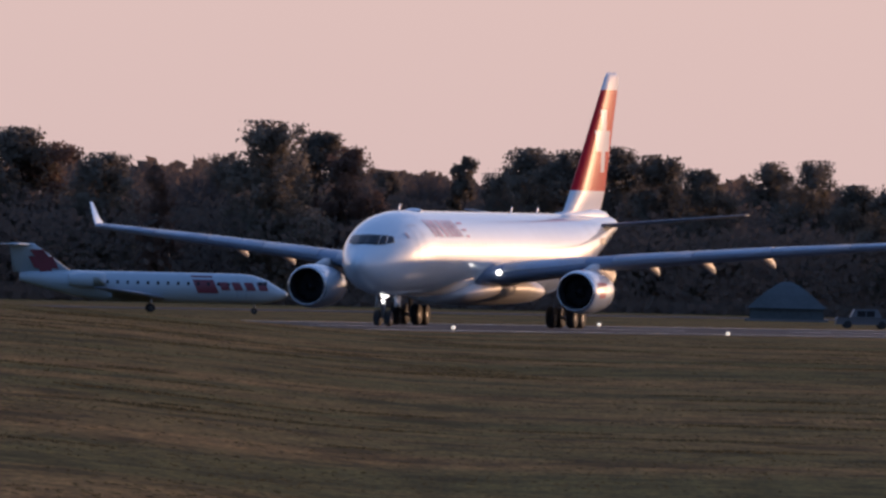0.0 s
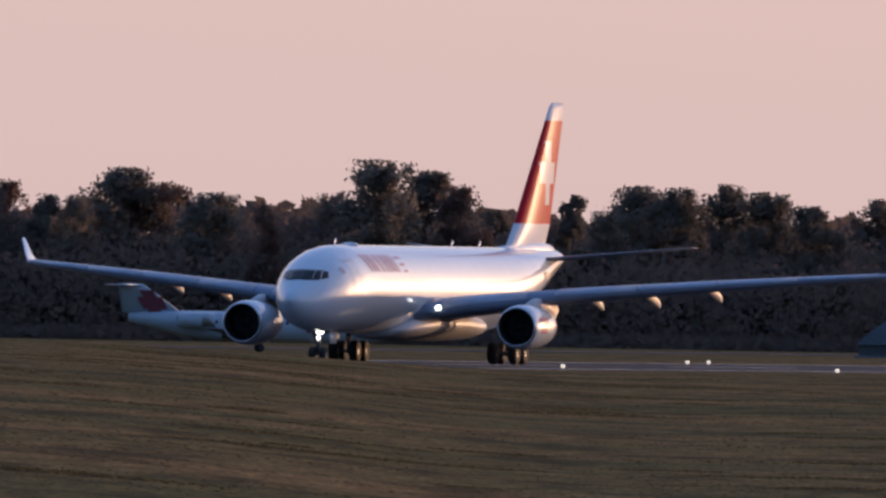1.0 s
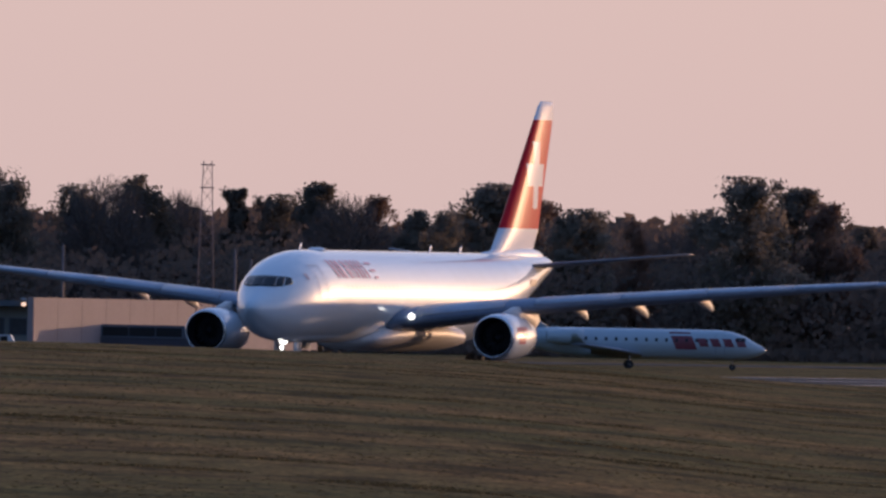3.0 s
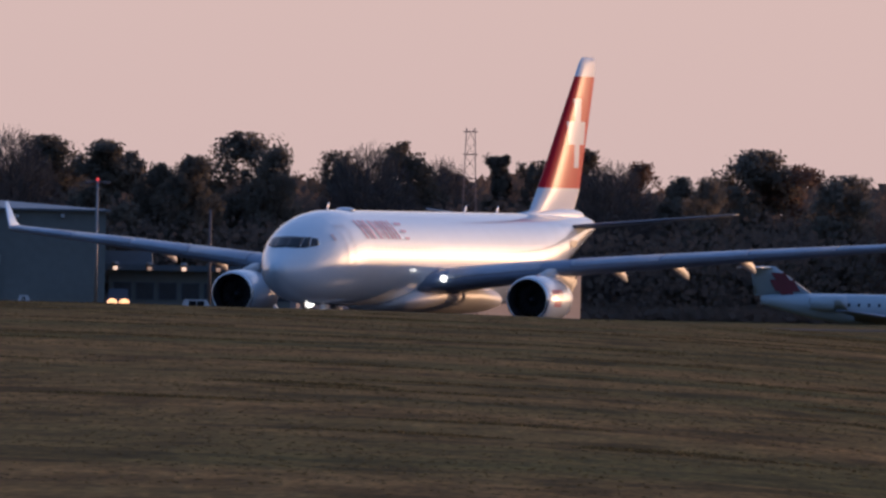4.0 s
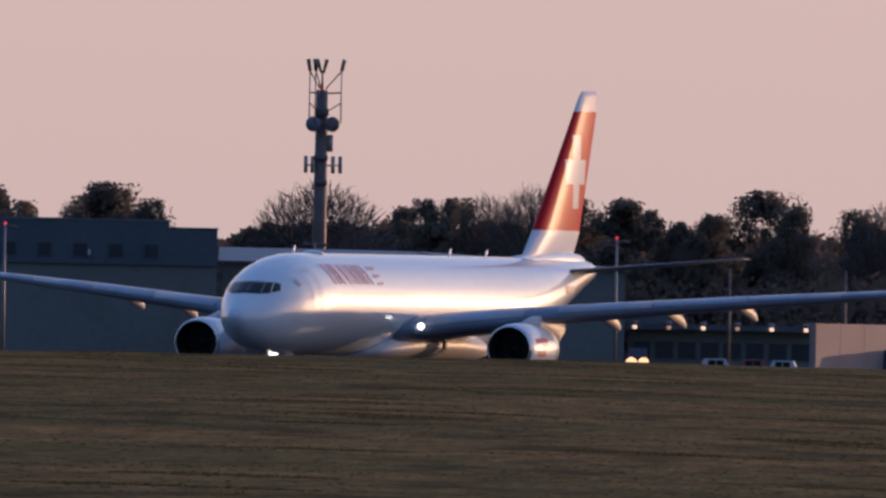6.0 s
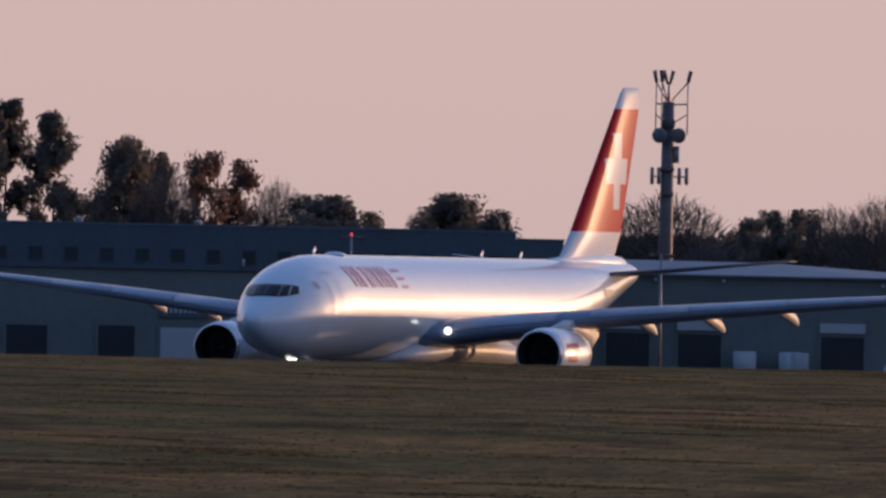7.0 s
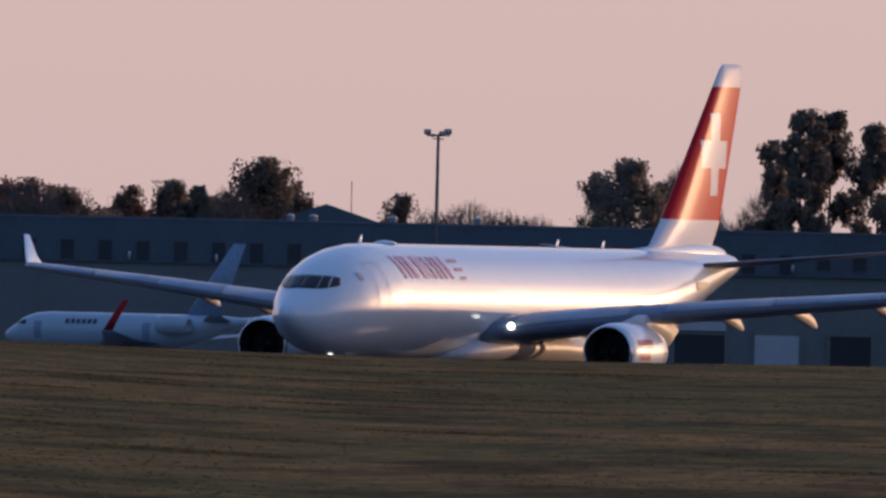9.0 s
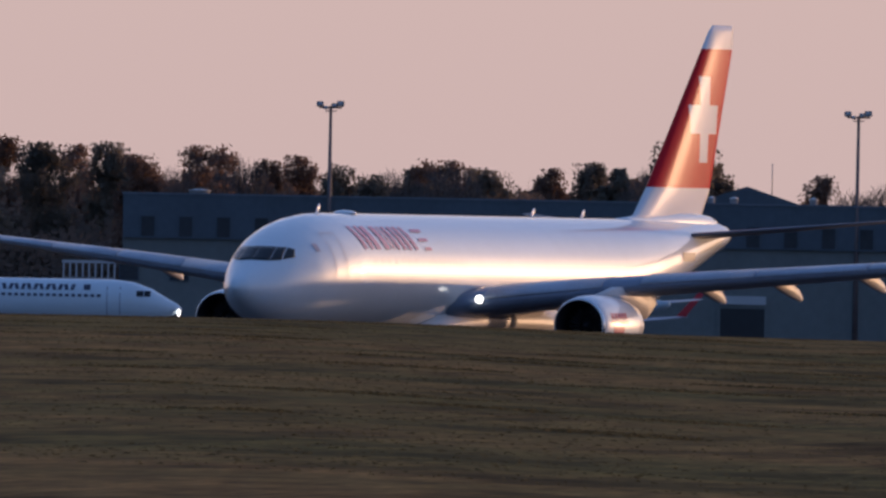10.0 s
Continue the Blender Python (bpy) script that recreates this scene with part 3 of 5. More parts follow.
    for sg in (1, -1):
        for q in ([(0.004, 5.33), (0.79, 5.29), (0.745, 5.93), (0.004, 5.96)], [(0.815, 5.29), (1.2, 5.33), (1.1, 5.92), (0.77, 5.93)], [(1.235, 5.35), (1.55, 5.46), (1.41, 5.82), (1.14, 5.91)]):
            part("cockpit_window", pane(HULL, NOSE, [(y * sg, z) for y, z in q], 0.3, 8.5, 6, 0.035), GLASS, body, "dark cockpit window")
    for k, (s, h) in enumerate(((10.2, 0.42), (37.5, 0.42), (44.0, 0.4))):
        rings = [[(NOSE - s + 0.3 - 0.3 * t + c * math.cos(q), 0.03 * math.sin(q), 7.53 + (h + 0.04) * t) for q in (2 * math.pi * i / 10 for i in range(10))] for t, c in ((0, 0.26), (0.6, 0.2), (1, 0.1))]
        part("antenna", loft(rings), WHITE, body)
    dome = lathe([(0.0, 0.6), (0.1, 0.52), (0.17, 0.3), (0.19, 0.03)], "z", (NOSE - 13.4, 0, 7.54), 20)
    part("antenna_dome", dome, WHITE, body)
    # plain slanted red shapes stand for the name on the side, with three thin stripes after them
    s = 9.7
    for wd, gap in ((1.15, 0.3), (1.7, 0.3), (0.35, 0.3), (1.15, 0.3), (1.15, 0.35)):
        part("name_shape", side_patch(HULL, NOSE, s, s + wd * 0.33, 5.9, 6.95, lean=-0.5), NAMEP, body)
        part("name_shape", side_patch(HULL, NOSE, s + wd * 0.67, s + wd, 5.9, 6.95, lean=-0.5), NAMEP, body)
        s += wd + gap
    for i in range(3):
        part("name_stripe", side_patch(HULL, NOSE, s + 0.25 * i, s + 1.3, 6.72 - 0.42 * i, 6.86 - 0.42 * i, k=1), NAMEP, body)
    seam = mat("door seam", (0.6, 0.6, 0.63), 0.4, vary=0.05)
    door = part("door_outline", side_patch(HULL, NOSE, 6.2, 6.25, 4.55, 6.6), seam, body)
    part("door_edge", side_patch(HULL, NOSE, 7.3, 7.35, 4.55, 6.6), seam, door)
    part("door_edge", side_patch(HULL, NOSE, 6.2, 7.35, 6.58, 6.63, k=1), seam, door)
    part("crest", side_patch(HULL, NOSE, 5.0, 5.35, 5.75, 6.1, k=1), mat("faint grey crest", (0.45, 0.4, 0.45), 0.5), body, "small faint crest behind the cockpit")
    part("registration", side_patch(HULL, NOSE, 51.2, 53.6, 5.6, 6.0), mat("dark registration bar", (0.1, 0.1, 0.12), 0.5), body, "dark plain registration bar")
    for i in range(16):
        s = 10.6 + i * 0.86
        if not 22.6 < s < 24.5:
            part("cabin_window", side_patch(HULL, NOSE, s, s + 0.2, 5.22, 5.5, out=0.006, k=2), CABINW, body)
    return a


AIRLINER = airliner()


# ---- trees ----
def crown_mesh(seed, height, width, clear, clumps, leaves, size, tall=False):
    """Leaf sprays in clumps on several boughs, denser outside, with a ragged outline."""
    rng = np.random.default_rng(seed)
    boughs = 11 if tall else 13
    u = np.linspace(0.1, 1.0, boughs) + rng.uniform(-0.05, 0.05, boughs)
    prof = np.sin(np.pi * np.clip(0.14 + 0.72 * u, 0, 1) ** (1.2 if tall else 0.95))
    rad = width * rng.uniform(0.17, 0.27, boughs) * (0.55 + 0.45 * prof)
    turn = np.arange(boughs) * 2.4 + rng.uniform(-0.5, 0.5, boughs)
    out = np.maximum(0, width / 2 * np.maximum(prof, 0.25) - rad) * rng.uniform(0.55, 1.1, boughs)
    top = np.minimum(clear + (height - clear) * u, height - rad * 0.8)
    mid = np.stack([out * np.cos(turn), out * np.sin(turn), top], 1)
    unit = lambda v: v / np.linalg.norm(v, axis=1, keepdims=True)
    which = rng.choice(boughs, clumps, p=rad ** 2 / np.sum(rad ** 2))
    way = unit(rng.normal(0, 1, (clumps, 3)) + np.array([0, 0, 0.15]))
    hub = mid[which] + way * (rad[which] * rng.uniform(0.45, 1.02, clumps))[:, None] * np.array([1, 1, 0.85])
    spread = width * rng.uniform(0.022, 0.06, clumps)
    k = np.repeat(np.arange(clumps), leaves)
    n = len(k)
    q = hub[k] + np.clip(rng.normal(0, 1, (n, 3)), -1.5, 1.5) * spread[k][:, None]
    keep = (q[:, 2] < height * 1.01) & (q[:, 2] > clear * 0.5)
    q, k = q[keep], k[keep]
    n = len(q)
    face = unit(way[k] + rng.normal(0, 0.42, (n, 3)))
    d = unit(np.cross(face, rng.normal(0, 1, (n, 3))))
    e = np.cross(face, d)
    s = size * rng.uniform(0.55, 1.4, (n, 1))
    verts = np.stack([q - d * s, q + e * s * 0.55, q + d * s, q - e * s * 0.55], 1).reshape(-1, 3).tolist()
    return verts, [], np.arange(4 * n).reshape(-1, 4).tolist()


def twig_mesh(seed, height, width, clear, n):
    """Fine bare twigs that fan out through a round crown."""
    rng = np.random.default_rng(seed)
    verts, faces = [], []
    mid = np.array([0, 0, clear + (height - clear) * 0.42])
    while len(faces) < n:
        q = rng.normal(0, 1, 3)
        q *= rng.uniform(0.15, 1) ** 0.45 / np.linalg.norm(q)
        p = mid + q * np.array([width / 2, width / 2, (height - clear) * 0.56])
        if p[2] < clear * 0.7 or p[2] > height:
            continue
        d = q * 0.8 + np.array([0, 0, 0.5]) + rng.normal(0, 0.45, 3)
        d /= np.linalg.norm(d)
        e = np.cross(d, rng.normal(0, 1, 3))
        e *= rng.uniform(0.022, 0.042) / np.linalg.norm(e)
        l = rng.uniform(0.5, 1.4)
        k = len(verts)
        verts += [tuple(p - d * l * 0.5 - e), tuple(p - d * l * 0.5 + e), tuple(p + d * l * 0.5 + e * 0.4), tuple(p + d * l * 0.5 - e * 0.4)]
        faces.append((k, k + 1, k + 2, k + 3))
    return verts, [], faces


def limbs_mesh(seed, height, width, clear, depth=3, twigs=2, r0=0.28):
    rng = random.Random(seed)
    bm = bmesh.new()

    def grow(p, d, length, r, level):
        q = p + d * length
        tube(p, q, max(r, 0.03), max(r * 0.6, 0.022), 5 if level < 2 else 3, bm)
        if level >= depth:
            return
        for _ in range(rng.randint(twigs, twigs + 2)):
            t = rng.uniform(0.35, 1.0)
            nd = (d + Vector((rng.uniform(-1, 1), rng.uniform(-1, 1), rng.uniform(-0.15, 0.7))) * 0.75).normalized()
            grow(p.lerp(q, t), nd, length * rng.uniform(0.5, 0.75), r * 0.5, level + 1)

    rings = []
    for i in range(5):
        t = i / 4
        rings.append([(r0 * (1.25 - 0.75 * t) * math.cos(a) + 0.15 * math.sin(3 * t + seed), r0 * (1.25 - 0.75 * t) * math.sin(a), height * 0.62 * t) for a in (2 * math.pi * k / 8 for k in range(8))])
    loft(rings, bm=bm)
    for k in range(9):
        a = k * 2.4 + rng.uniform(-0.4, 0.4)
        z = clear + (height * 0.62 - clear) * (k / 8)
        d = Vector((math.cos(a), math.sin(a), rng.uniform(0.5, 1.2))).normalized()
        grow(Vector((0, 0, z)), d, width * rng.uniform(0.2, 0.32), r0 * 0.42, 1)
    grow(Vector((0, 0, height * 0.6)), Vector((0.05, 0, 1)), height * 0.2, r0 * 0.45, 1)
    return bm


def make_tree(seed, kind):
    h, w = 16.0, {"round": 11.0, "brown": 10.0, "bare": 10.0, "poplar": 6.5}[kind]
    names = {"round": ("broadleaf_tree", "dark green broadleaf tree with an uneven dense crown"), "brown": ("autumn_tree", "brown autumn tree with thinning foliage"),
             "bare": ("bare_tree", "nearly leafless tree with fine grey-brown twigs"), "poplar": ("tall_tree", "tall narrow dark green tree")}[kind]
    e = thing(names[0], None, names[1], "tree", "trees behind the airfield")
    if kind == "bare":
        part("trunk", limbs_mesh(seed, h * 0.96, w * 1.1, 2.5, 3, 3, 0.2), TWIG, e)
        part("crown", twig_mesh(seed, h * 0.98, w * 1.1, 2.5, 9000), TWIG, e, "fine bare twigs", smooth=False)
    else:
        part("trunk", limbs_mesh(seed, h * 0.9, w * 0.8, 2.2, 2, 1), BARK, e)
        n = {"round": 250, "brown": 200, "poplar": 210}[kind]
        part("crown", crown_mesh(seed, h, w, 1.6, n, 62, 0.2, kind == "poplar"), LEAFB if kind == "brown" else LEAF, e, smooth=False)
    return e


ROUND_A = [(-7.335, 19.2, 8.7), (-7.162, 18.9, 6.4), (-7.02, 19.2, 6.4), (-6.519, 17.1, 5.2), (-6.444, 16.2, 5.2), (-6.336, 17.2, 6.4), (-6.21, 17.3, 6.4), (-6.188, 17.0, 5.2), (-5.966, 18.0, 5.2), (-5.757, 20.5, 8.7), (-5.682, 18.1, 4.7), (-5.021, 19.8, 7.6), (-4.965, 21.0, 8.7), (-4.884, 19.0, 7.0), (-4.372, 17.0, 4.7), (-4.314, 16.5, 3.5), (-4.263, 22.6, 8.7), (-4.255, 22.9, 8.1), (-4.193, 21.5, 5.8), (-3.816, 17.2, 11.6), (-3.717, 15.9, 5.2)]
ROUND_B = [(-3.593, 16.4, 5.2), (-3.532, 17.8, 8.7), (-3.445, 16.2, 3.5), (-3.222, 13.5, 6.4), (-3.211, 13.3, 5.2), (-2.903, 16.0, 4.7), (-2.842, 16.8, 5.8), (-2.78, 17.0, 6.4), (-2.534, 17.7, 8.1), (-2.385, 16.2, 5.2), (-2.298, 14.7, 5.2), (-2.298, 14.9, 5.2), (-2.224, 15.6, 6.4), (-2.224, 15.7, 5.8), (-2.114, 18.2, 9.3), (-2.04, 16.7, 5.2), (-1.904, 16.7, 5.8), (-1.756, 17.6, 7.6), (-1.465, 16.0, 5.8), (-1.379, 17.3, 7.6), (-1.156, 14.6, 6.4), (-1.094, 14.5, 4.7), (-0.992, 17.5, 8.7), (-0.787, 15.0, 8.7), (-0.515, 15.3, 6.4), (-0.43, 18.5, 9.3), (-0.331, 17.5, 9.3), (-0.169, 13.9, 5.2), (0.066, 13.8, 4.7), (0.145, 16.5, 7.6)]
ROUND_C = [(0.226, 16.4, 7.0), (0.324, 16.9, 8.7), (0.423, 16.0, 8.1), (0.523, 14.6, 6.4), (0.671, 15.7, 8.1), (0.757, 15.8, 6.4), (0.857, 13.4, 6.4), (0.956, 13.6, 7.0)]
BROWN = [(-6.297, 18.0, 6.4), (-6.593, 18.2, 6.4), (-6.667, 17.8, 5.2), (-6.951, 17.8, 5.8), (-7.088, 19.0, 6.4), (-7.248, 19.7, 7.0), (-6.797, 19.0, 6.4), (-6.052, 17.3, 4.1), (-5.459, 16.9, 5.2), (-4.089, 21.5, 6.4), (-4.009, 20.9, 6.4), (-1.243, 16.1, 5.8), (-0.899, 16.1, 7.0), (-0.675, 13.8, 3.5), (-0.256, 16.1, 6.4)]
BARE = [(-6.877, 17.3, 4.1), (-6.735, 18.6, 6.4), (-6.395, 17.4, 3.5), (-6.275, 17.9, 7.0), (-5.83, 18.0, 5.2), (-5.385, 16.0, 4.7), (-5.311, 17.0, 5.8), (-5.236, 16.1, 4.7), (-5.204, 15.8, 4.7), (-5.162, 15.8, 4.7), (-4.836, 21.4, 5.8), (-4.835, 21.6, 5.2), (-4.747, 15.7, 3.5), (-4.667, 18.7, 5.2), (-4.175, 20.7, 4.1), (-3.928, 19.6, 4.7), (-3.078, 19.1, 9.9), (-2.989, 13.8, 4.7), (-2.707, 18.1, 5.2), (-2.614, 18.9, 6.4), (-1.83, 18.1, 6.4), (-1.675, 16.8, 4.1), (-1.305, 16.6, 6.4), (-0.595, 13.5, 6.4), (-0.082, 14.4, 4.7)]
POPLAR = [(-5.916, 17.0, 4.1), (-4.418, 24.3, 5.2), (-4.585, 25.6, 6.4), (-4.525, 26.0, 6.4), (-4.64, 22.8, 4.7), (-2.422, 16.5, 6.4), (-2.36, 15.8, 3.5), (-1.552, 16.1, 2.9), (-0.006, 15.0, 3.5)]


def plant(kind, spots, variants, seed):
    rng = random.Random(seed)
    protos = [make_tree(seed * 10 + i, kind) for i in range(variants)]
    used = [False] * variants
    base_w = {"round": 11.0, "brown": 10.0, "bare": 10.0, "poplar": 6.5}[kind]
    for i, (b, h, w) in enumerate(spots):
        h *= 1.05 if kind == "poplar" else 1.01
        k = i % variants
        slim = -5.1 < b < -3.9
        sx = max(w * (1.22 if slim else 1.5), h * (0.3 if kind == "poplar" else 0.38 if slim else 0.45)) / base_w
        m = stand(b, 2700 + rng.uniform(-25, 45), rng.uniform(0, 360)) @ Matrix.Diagonal((sx, sx, h / 16.0, 1))
        if used[k]:
            copy_thing(protos[k], m @ Matrix.Diagonal((*protos[k].scale, 1)).inverted())
        else:
            protos[k].matrix_basis = m
            used[k] = True


plant("round", ROUND_A + ROUND_B + ROUND_C, 7, 3)
plant("brown", BROWN, 3, 5)
plant("bare", BARE, 4, 7)
plant("poplar", POPLAR, 2, 9)


def far_woods():
    """Closed undergrowth and lower trees behind the first row, and an added sun-blocking belt."""
    rng = np.random.default_rng(11)
    n, deep = 270000, 60000
    b, d, u = rng.uniform(-7.6, 2.2, n), rng.uniform(2668, 2790, n), rng.uniform(0, 1, n)
    # added big-leaved belt, unseen behind and far right, keeps sun off the front leaves
    b[:deep], d[:deep] = rng.uniform(-7.6, 9.0, deep), rng.uniform(2790, 2950, deep)
    low = rng.uniform(0, 1, n) < 0.25
    u = np.where(low, 0.04 * u, u)
    top = np.where(b > -0.3, 13.4, np.where(b > -3.2, 14.3, np.where(b > -5.1, 12.8, np.where(b > -5.6, 13.9, 16.0))))
    top = top + np.array([2.0 * noise.noise((k * 3, 0, 2)) + 1.5 * noise.noise((k * 11, 1, 2)) + 0.9 * noise.noise((k * 37, 4, 2)) for k in b])
    top *= 0.6 + 0.4 * np.clip((d - 2668) / 90, 0, 1)
    q = np.stack([d * np.sin(np.radians(b)), d * np.cos(np.radians(b)), top * u ** 0.62], 1)
    out = rng.normal(0, 0.4, (n, 3)) + np.array([0.0, -1.0, 0.45])
    out /= np.linalg.norm(out, axis=1, keepdims=True)
    e1 = np.cross(out, rng.normal(0, 1, (n, 3)))
    e1 /= np.linalg.norm(e1, axis=1, keepdims=True)
    e2 = np.cross(out, e1)
    s = rng.uniform(0.2, 0.5, (n, 1))
    s[:deep] *= 3.0
    s[low] *= 1.7
    verts = np.stack([q - e1 * s, q + e2 * s * 0.6, q + e1 * s, q - e2 * s * 0.6], 1).reshape(-1, 3).tolist()
    faces = np.arange(4 * n).reshape(-1, 4).tolist()
    ob = part("far_woods", (verts, [], faces), WOODS, smooth=False)
    tagged(ob, "dark brown woods and undergrowth behind the airfield, with an added unseen sun-blocking belt", "woods", kind="stuff")


far_woods()


def grass_tufts():
    """Taller grass left standing in short swaths across the mown field."""
    rng = np.random.default_rng(5)
    verts, faces = [], []
    for _ in range(300):
        d = 335 + 790 * rng.uniform(0, 1) ** 0.8
        b = rng.uniform(-8.2, 2.0)
        c0 = at(b, d)
        if (c0 - RW).dot(PORT) < 75:
            continue
        length, deep = rng.uniform(1.0, 6.5) * d / 600, rng.uniform(0.3, 1.6) * d / 600
        tilt = rng.uniform(-0.12, 0.12)
        for _ in range(int(95 * length)):
            u = rng.uniform(-0.5, 0.5)
            x = c0.x + u * length
            y = c0.y + u * length * tilt * 4 + rng.normal(0, deep)
            z = ground_z(x, y) - 0.02
            a = rng.uniform(0, 6.28)
            w, h = rng.uniform(0.06, 0.2), rng.uniform(0.03, 0.07) * (1 - 1.6 * abs(u) ** 2)
            c, s = math.cos(a) * w, math.sin(a) * w
            k = len(verts)
            verts += [(x - c, y - s, z), (x + c, y + s, z), (x + 0.3 * c, y + 0.3 * s, z + h)]
            faces.append((k, k + 1, k + 2))
    # short single tufts everywhere, thicker in some places
    for _ in range(150000):
        d, b = 300 + 900 * rng.uniform(0, 1), rng.uniform(-7.6, 1.2)
        x, y = d * math.sin(radians(b)), d * math.cos(radians(b))
        if (x - RW.x) * PORT.x + (y - RW.y) * PORT.y < 70 or noise.noise((x * 0.25, y * 0.04, 5.0)) + rng.uniform(-0.45, 0.45) < 0.0:
            continue
        z = ground_z(x, y) - 0.01
        w, h, k = rng.uniform(0.04, 0.13), rng.uniform(0.01, 0.028), len(verts)
        a = rng.uniform(-0.9, 0.9)
        c, sn = math.cos(a) * w, math.sin(a) * w
        verts += [(x - c, y - sn, z), (x + c, y + sn, z), (x + rng.uniform(-0.6, 0.6) * c, y, z + h)]
        faces.append((k, k + 1, k + 2))
    m = mat("dry grass tufts", (0.115, 0.094, 0.045), 1.0, spec=0.0, color2=(0.185, 0.134, 0.068), scale=0.2)
    n, l = m.node_tree.nodes, m.node_tree.links
    geo, hsv, mr = n.new("ShaderNodeNewGeometry"), n.new("ShaderNodeHueSaturation"), n.new("ShaderNodeMapRange")
    mr.inputs["To Min"].default_value, mr.inputs["To Max"].default_value = 0.6, 1.4
    p = n["Principled BSDF"]
    l.new(p.inputs["Base Color"].links[0].from_socket, hsv.inputs["Color"])
    l.new(geo.outputs["Random Per Island"], mr.inputs["Value"]), l.new(mr.outputs[0], hsv.inputs["Value"])
    l.new(hsv.outputs[0], p.inputs["Base Color"])
    let_through(m, 0.2)
    ob = part("grass", (verts, [], faces), m, smooth=False)
    tagged(ob, "taller dry grass in loose swaths on the field", "grass", kind="stuff")


grass_tufts()


# ---- buildings ----
def wall_box(name, x0, x1, y0, y1, z0, z1, material, parent, label=""):
    return part(name, box(x0, x1, y0, y1, z0, z1), material, parent, label, smooth=False)


D = 2300.0
M_PER_DEG = math.tan(radians(1)) * D


def window_unit(parent, x, z, w, h, y=0.0):
    f = part("window", box(x - w / 2 - 0.08, x + w / 2 + 0.08, y - 0.08, y + 0.02, z - h / 2 - 0.08, z + h / 2 + 0.08), NAVY, parent, smooth=False)
    part("pane", box(x - w / 2, x + w / 2, y - 0.1, y - 0.06, z - h / 2, z + h / 2), PANE, f, smooth=False)


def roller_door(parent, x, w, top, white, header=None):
    # an open doorway is a solid panel with the inside's shade as its colour
    d = part("roller_door", box(x - w / 2, x + w / 2, -0.1, 0.02, 0.0, top), DOORW if white else DARKV, parent, "white roller door" if white else "flat dark panel standing for an unlit open doorway", smooth=False)
    part("door_frame", box(x - w / 2 - 0.25, x - w / 2, -0.16, 0.02, 0, top + 0.2), SAGE, d, smooth=False)
    part("door_frame", box(x + w / 2, x + w / 2 + 0.25, -0.16, 0.02, 0, top + 0.2), SAGE, d, smooth=False)
    if white:
        for i in range(6):
            part("slat", box(x - w / 2 + 0.05, x + w / 2 - 0.05, -0.13, -0.1, top * i / 6 + 0.04, top * (i + 1) / 6 - 0.04), DOORW, d, smooth=False)
    if header:
        part("sign_panel", box(x - w / 2 - 0.1, x + w / 2 + 0.1, -0.22, -0.02, top + 0.35, top + 0.35 + header), DOORW, d, "pale panel over the doorway", smooth=False)


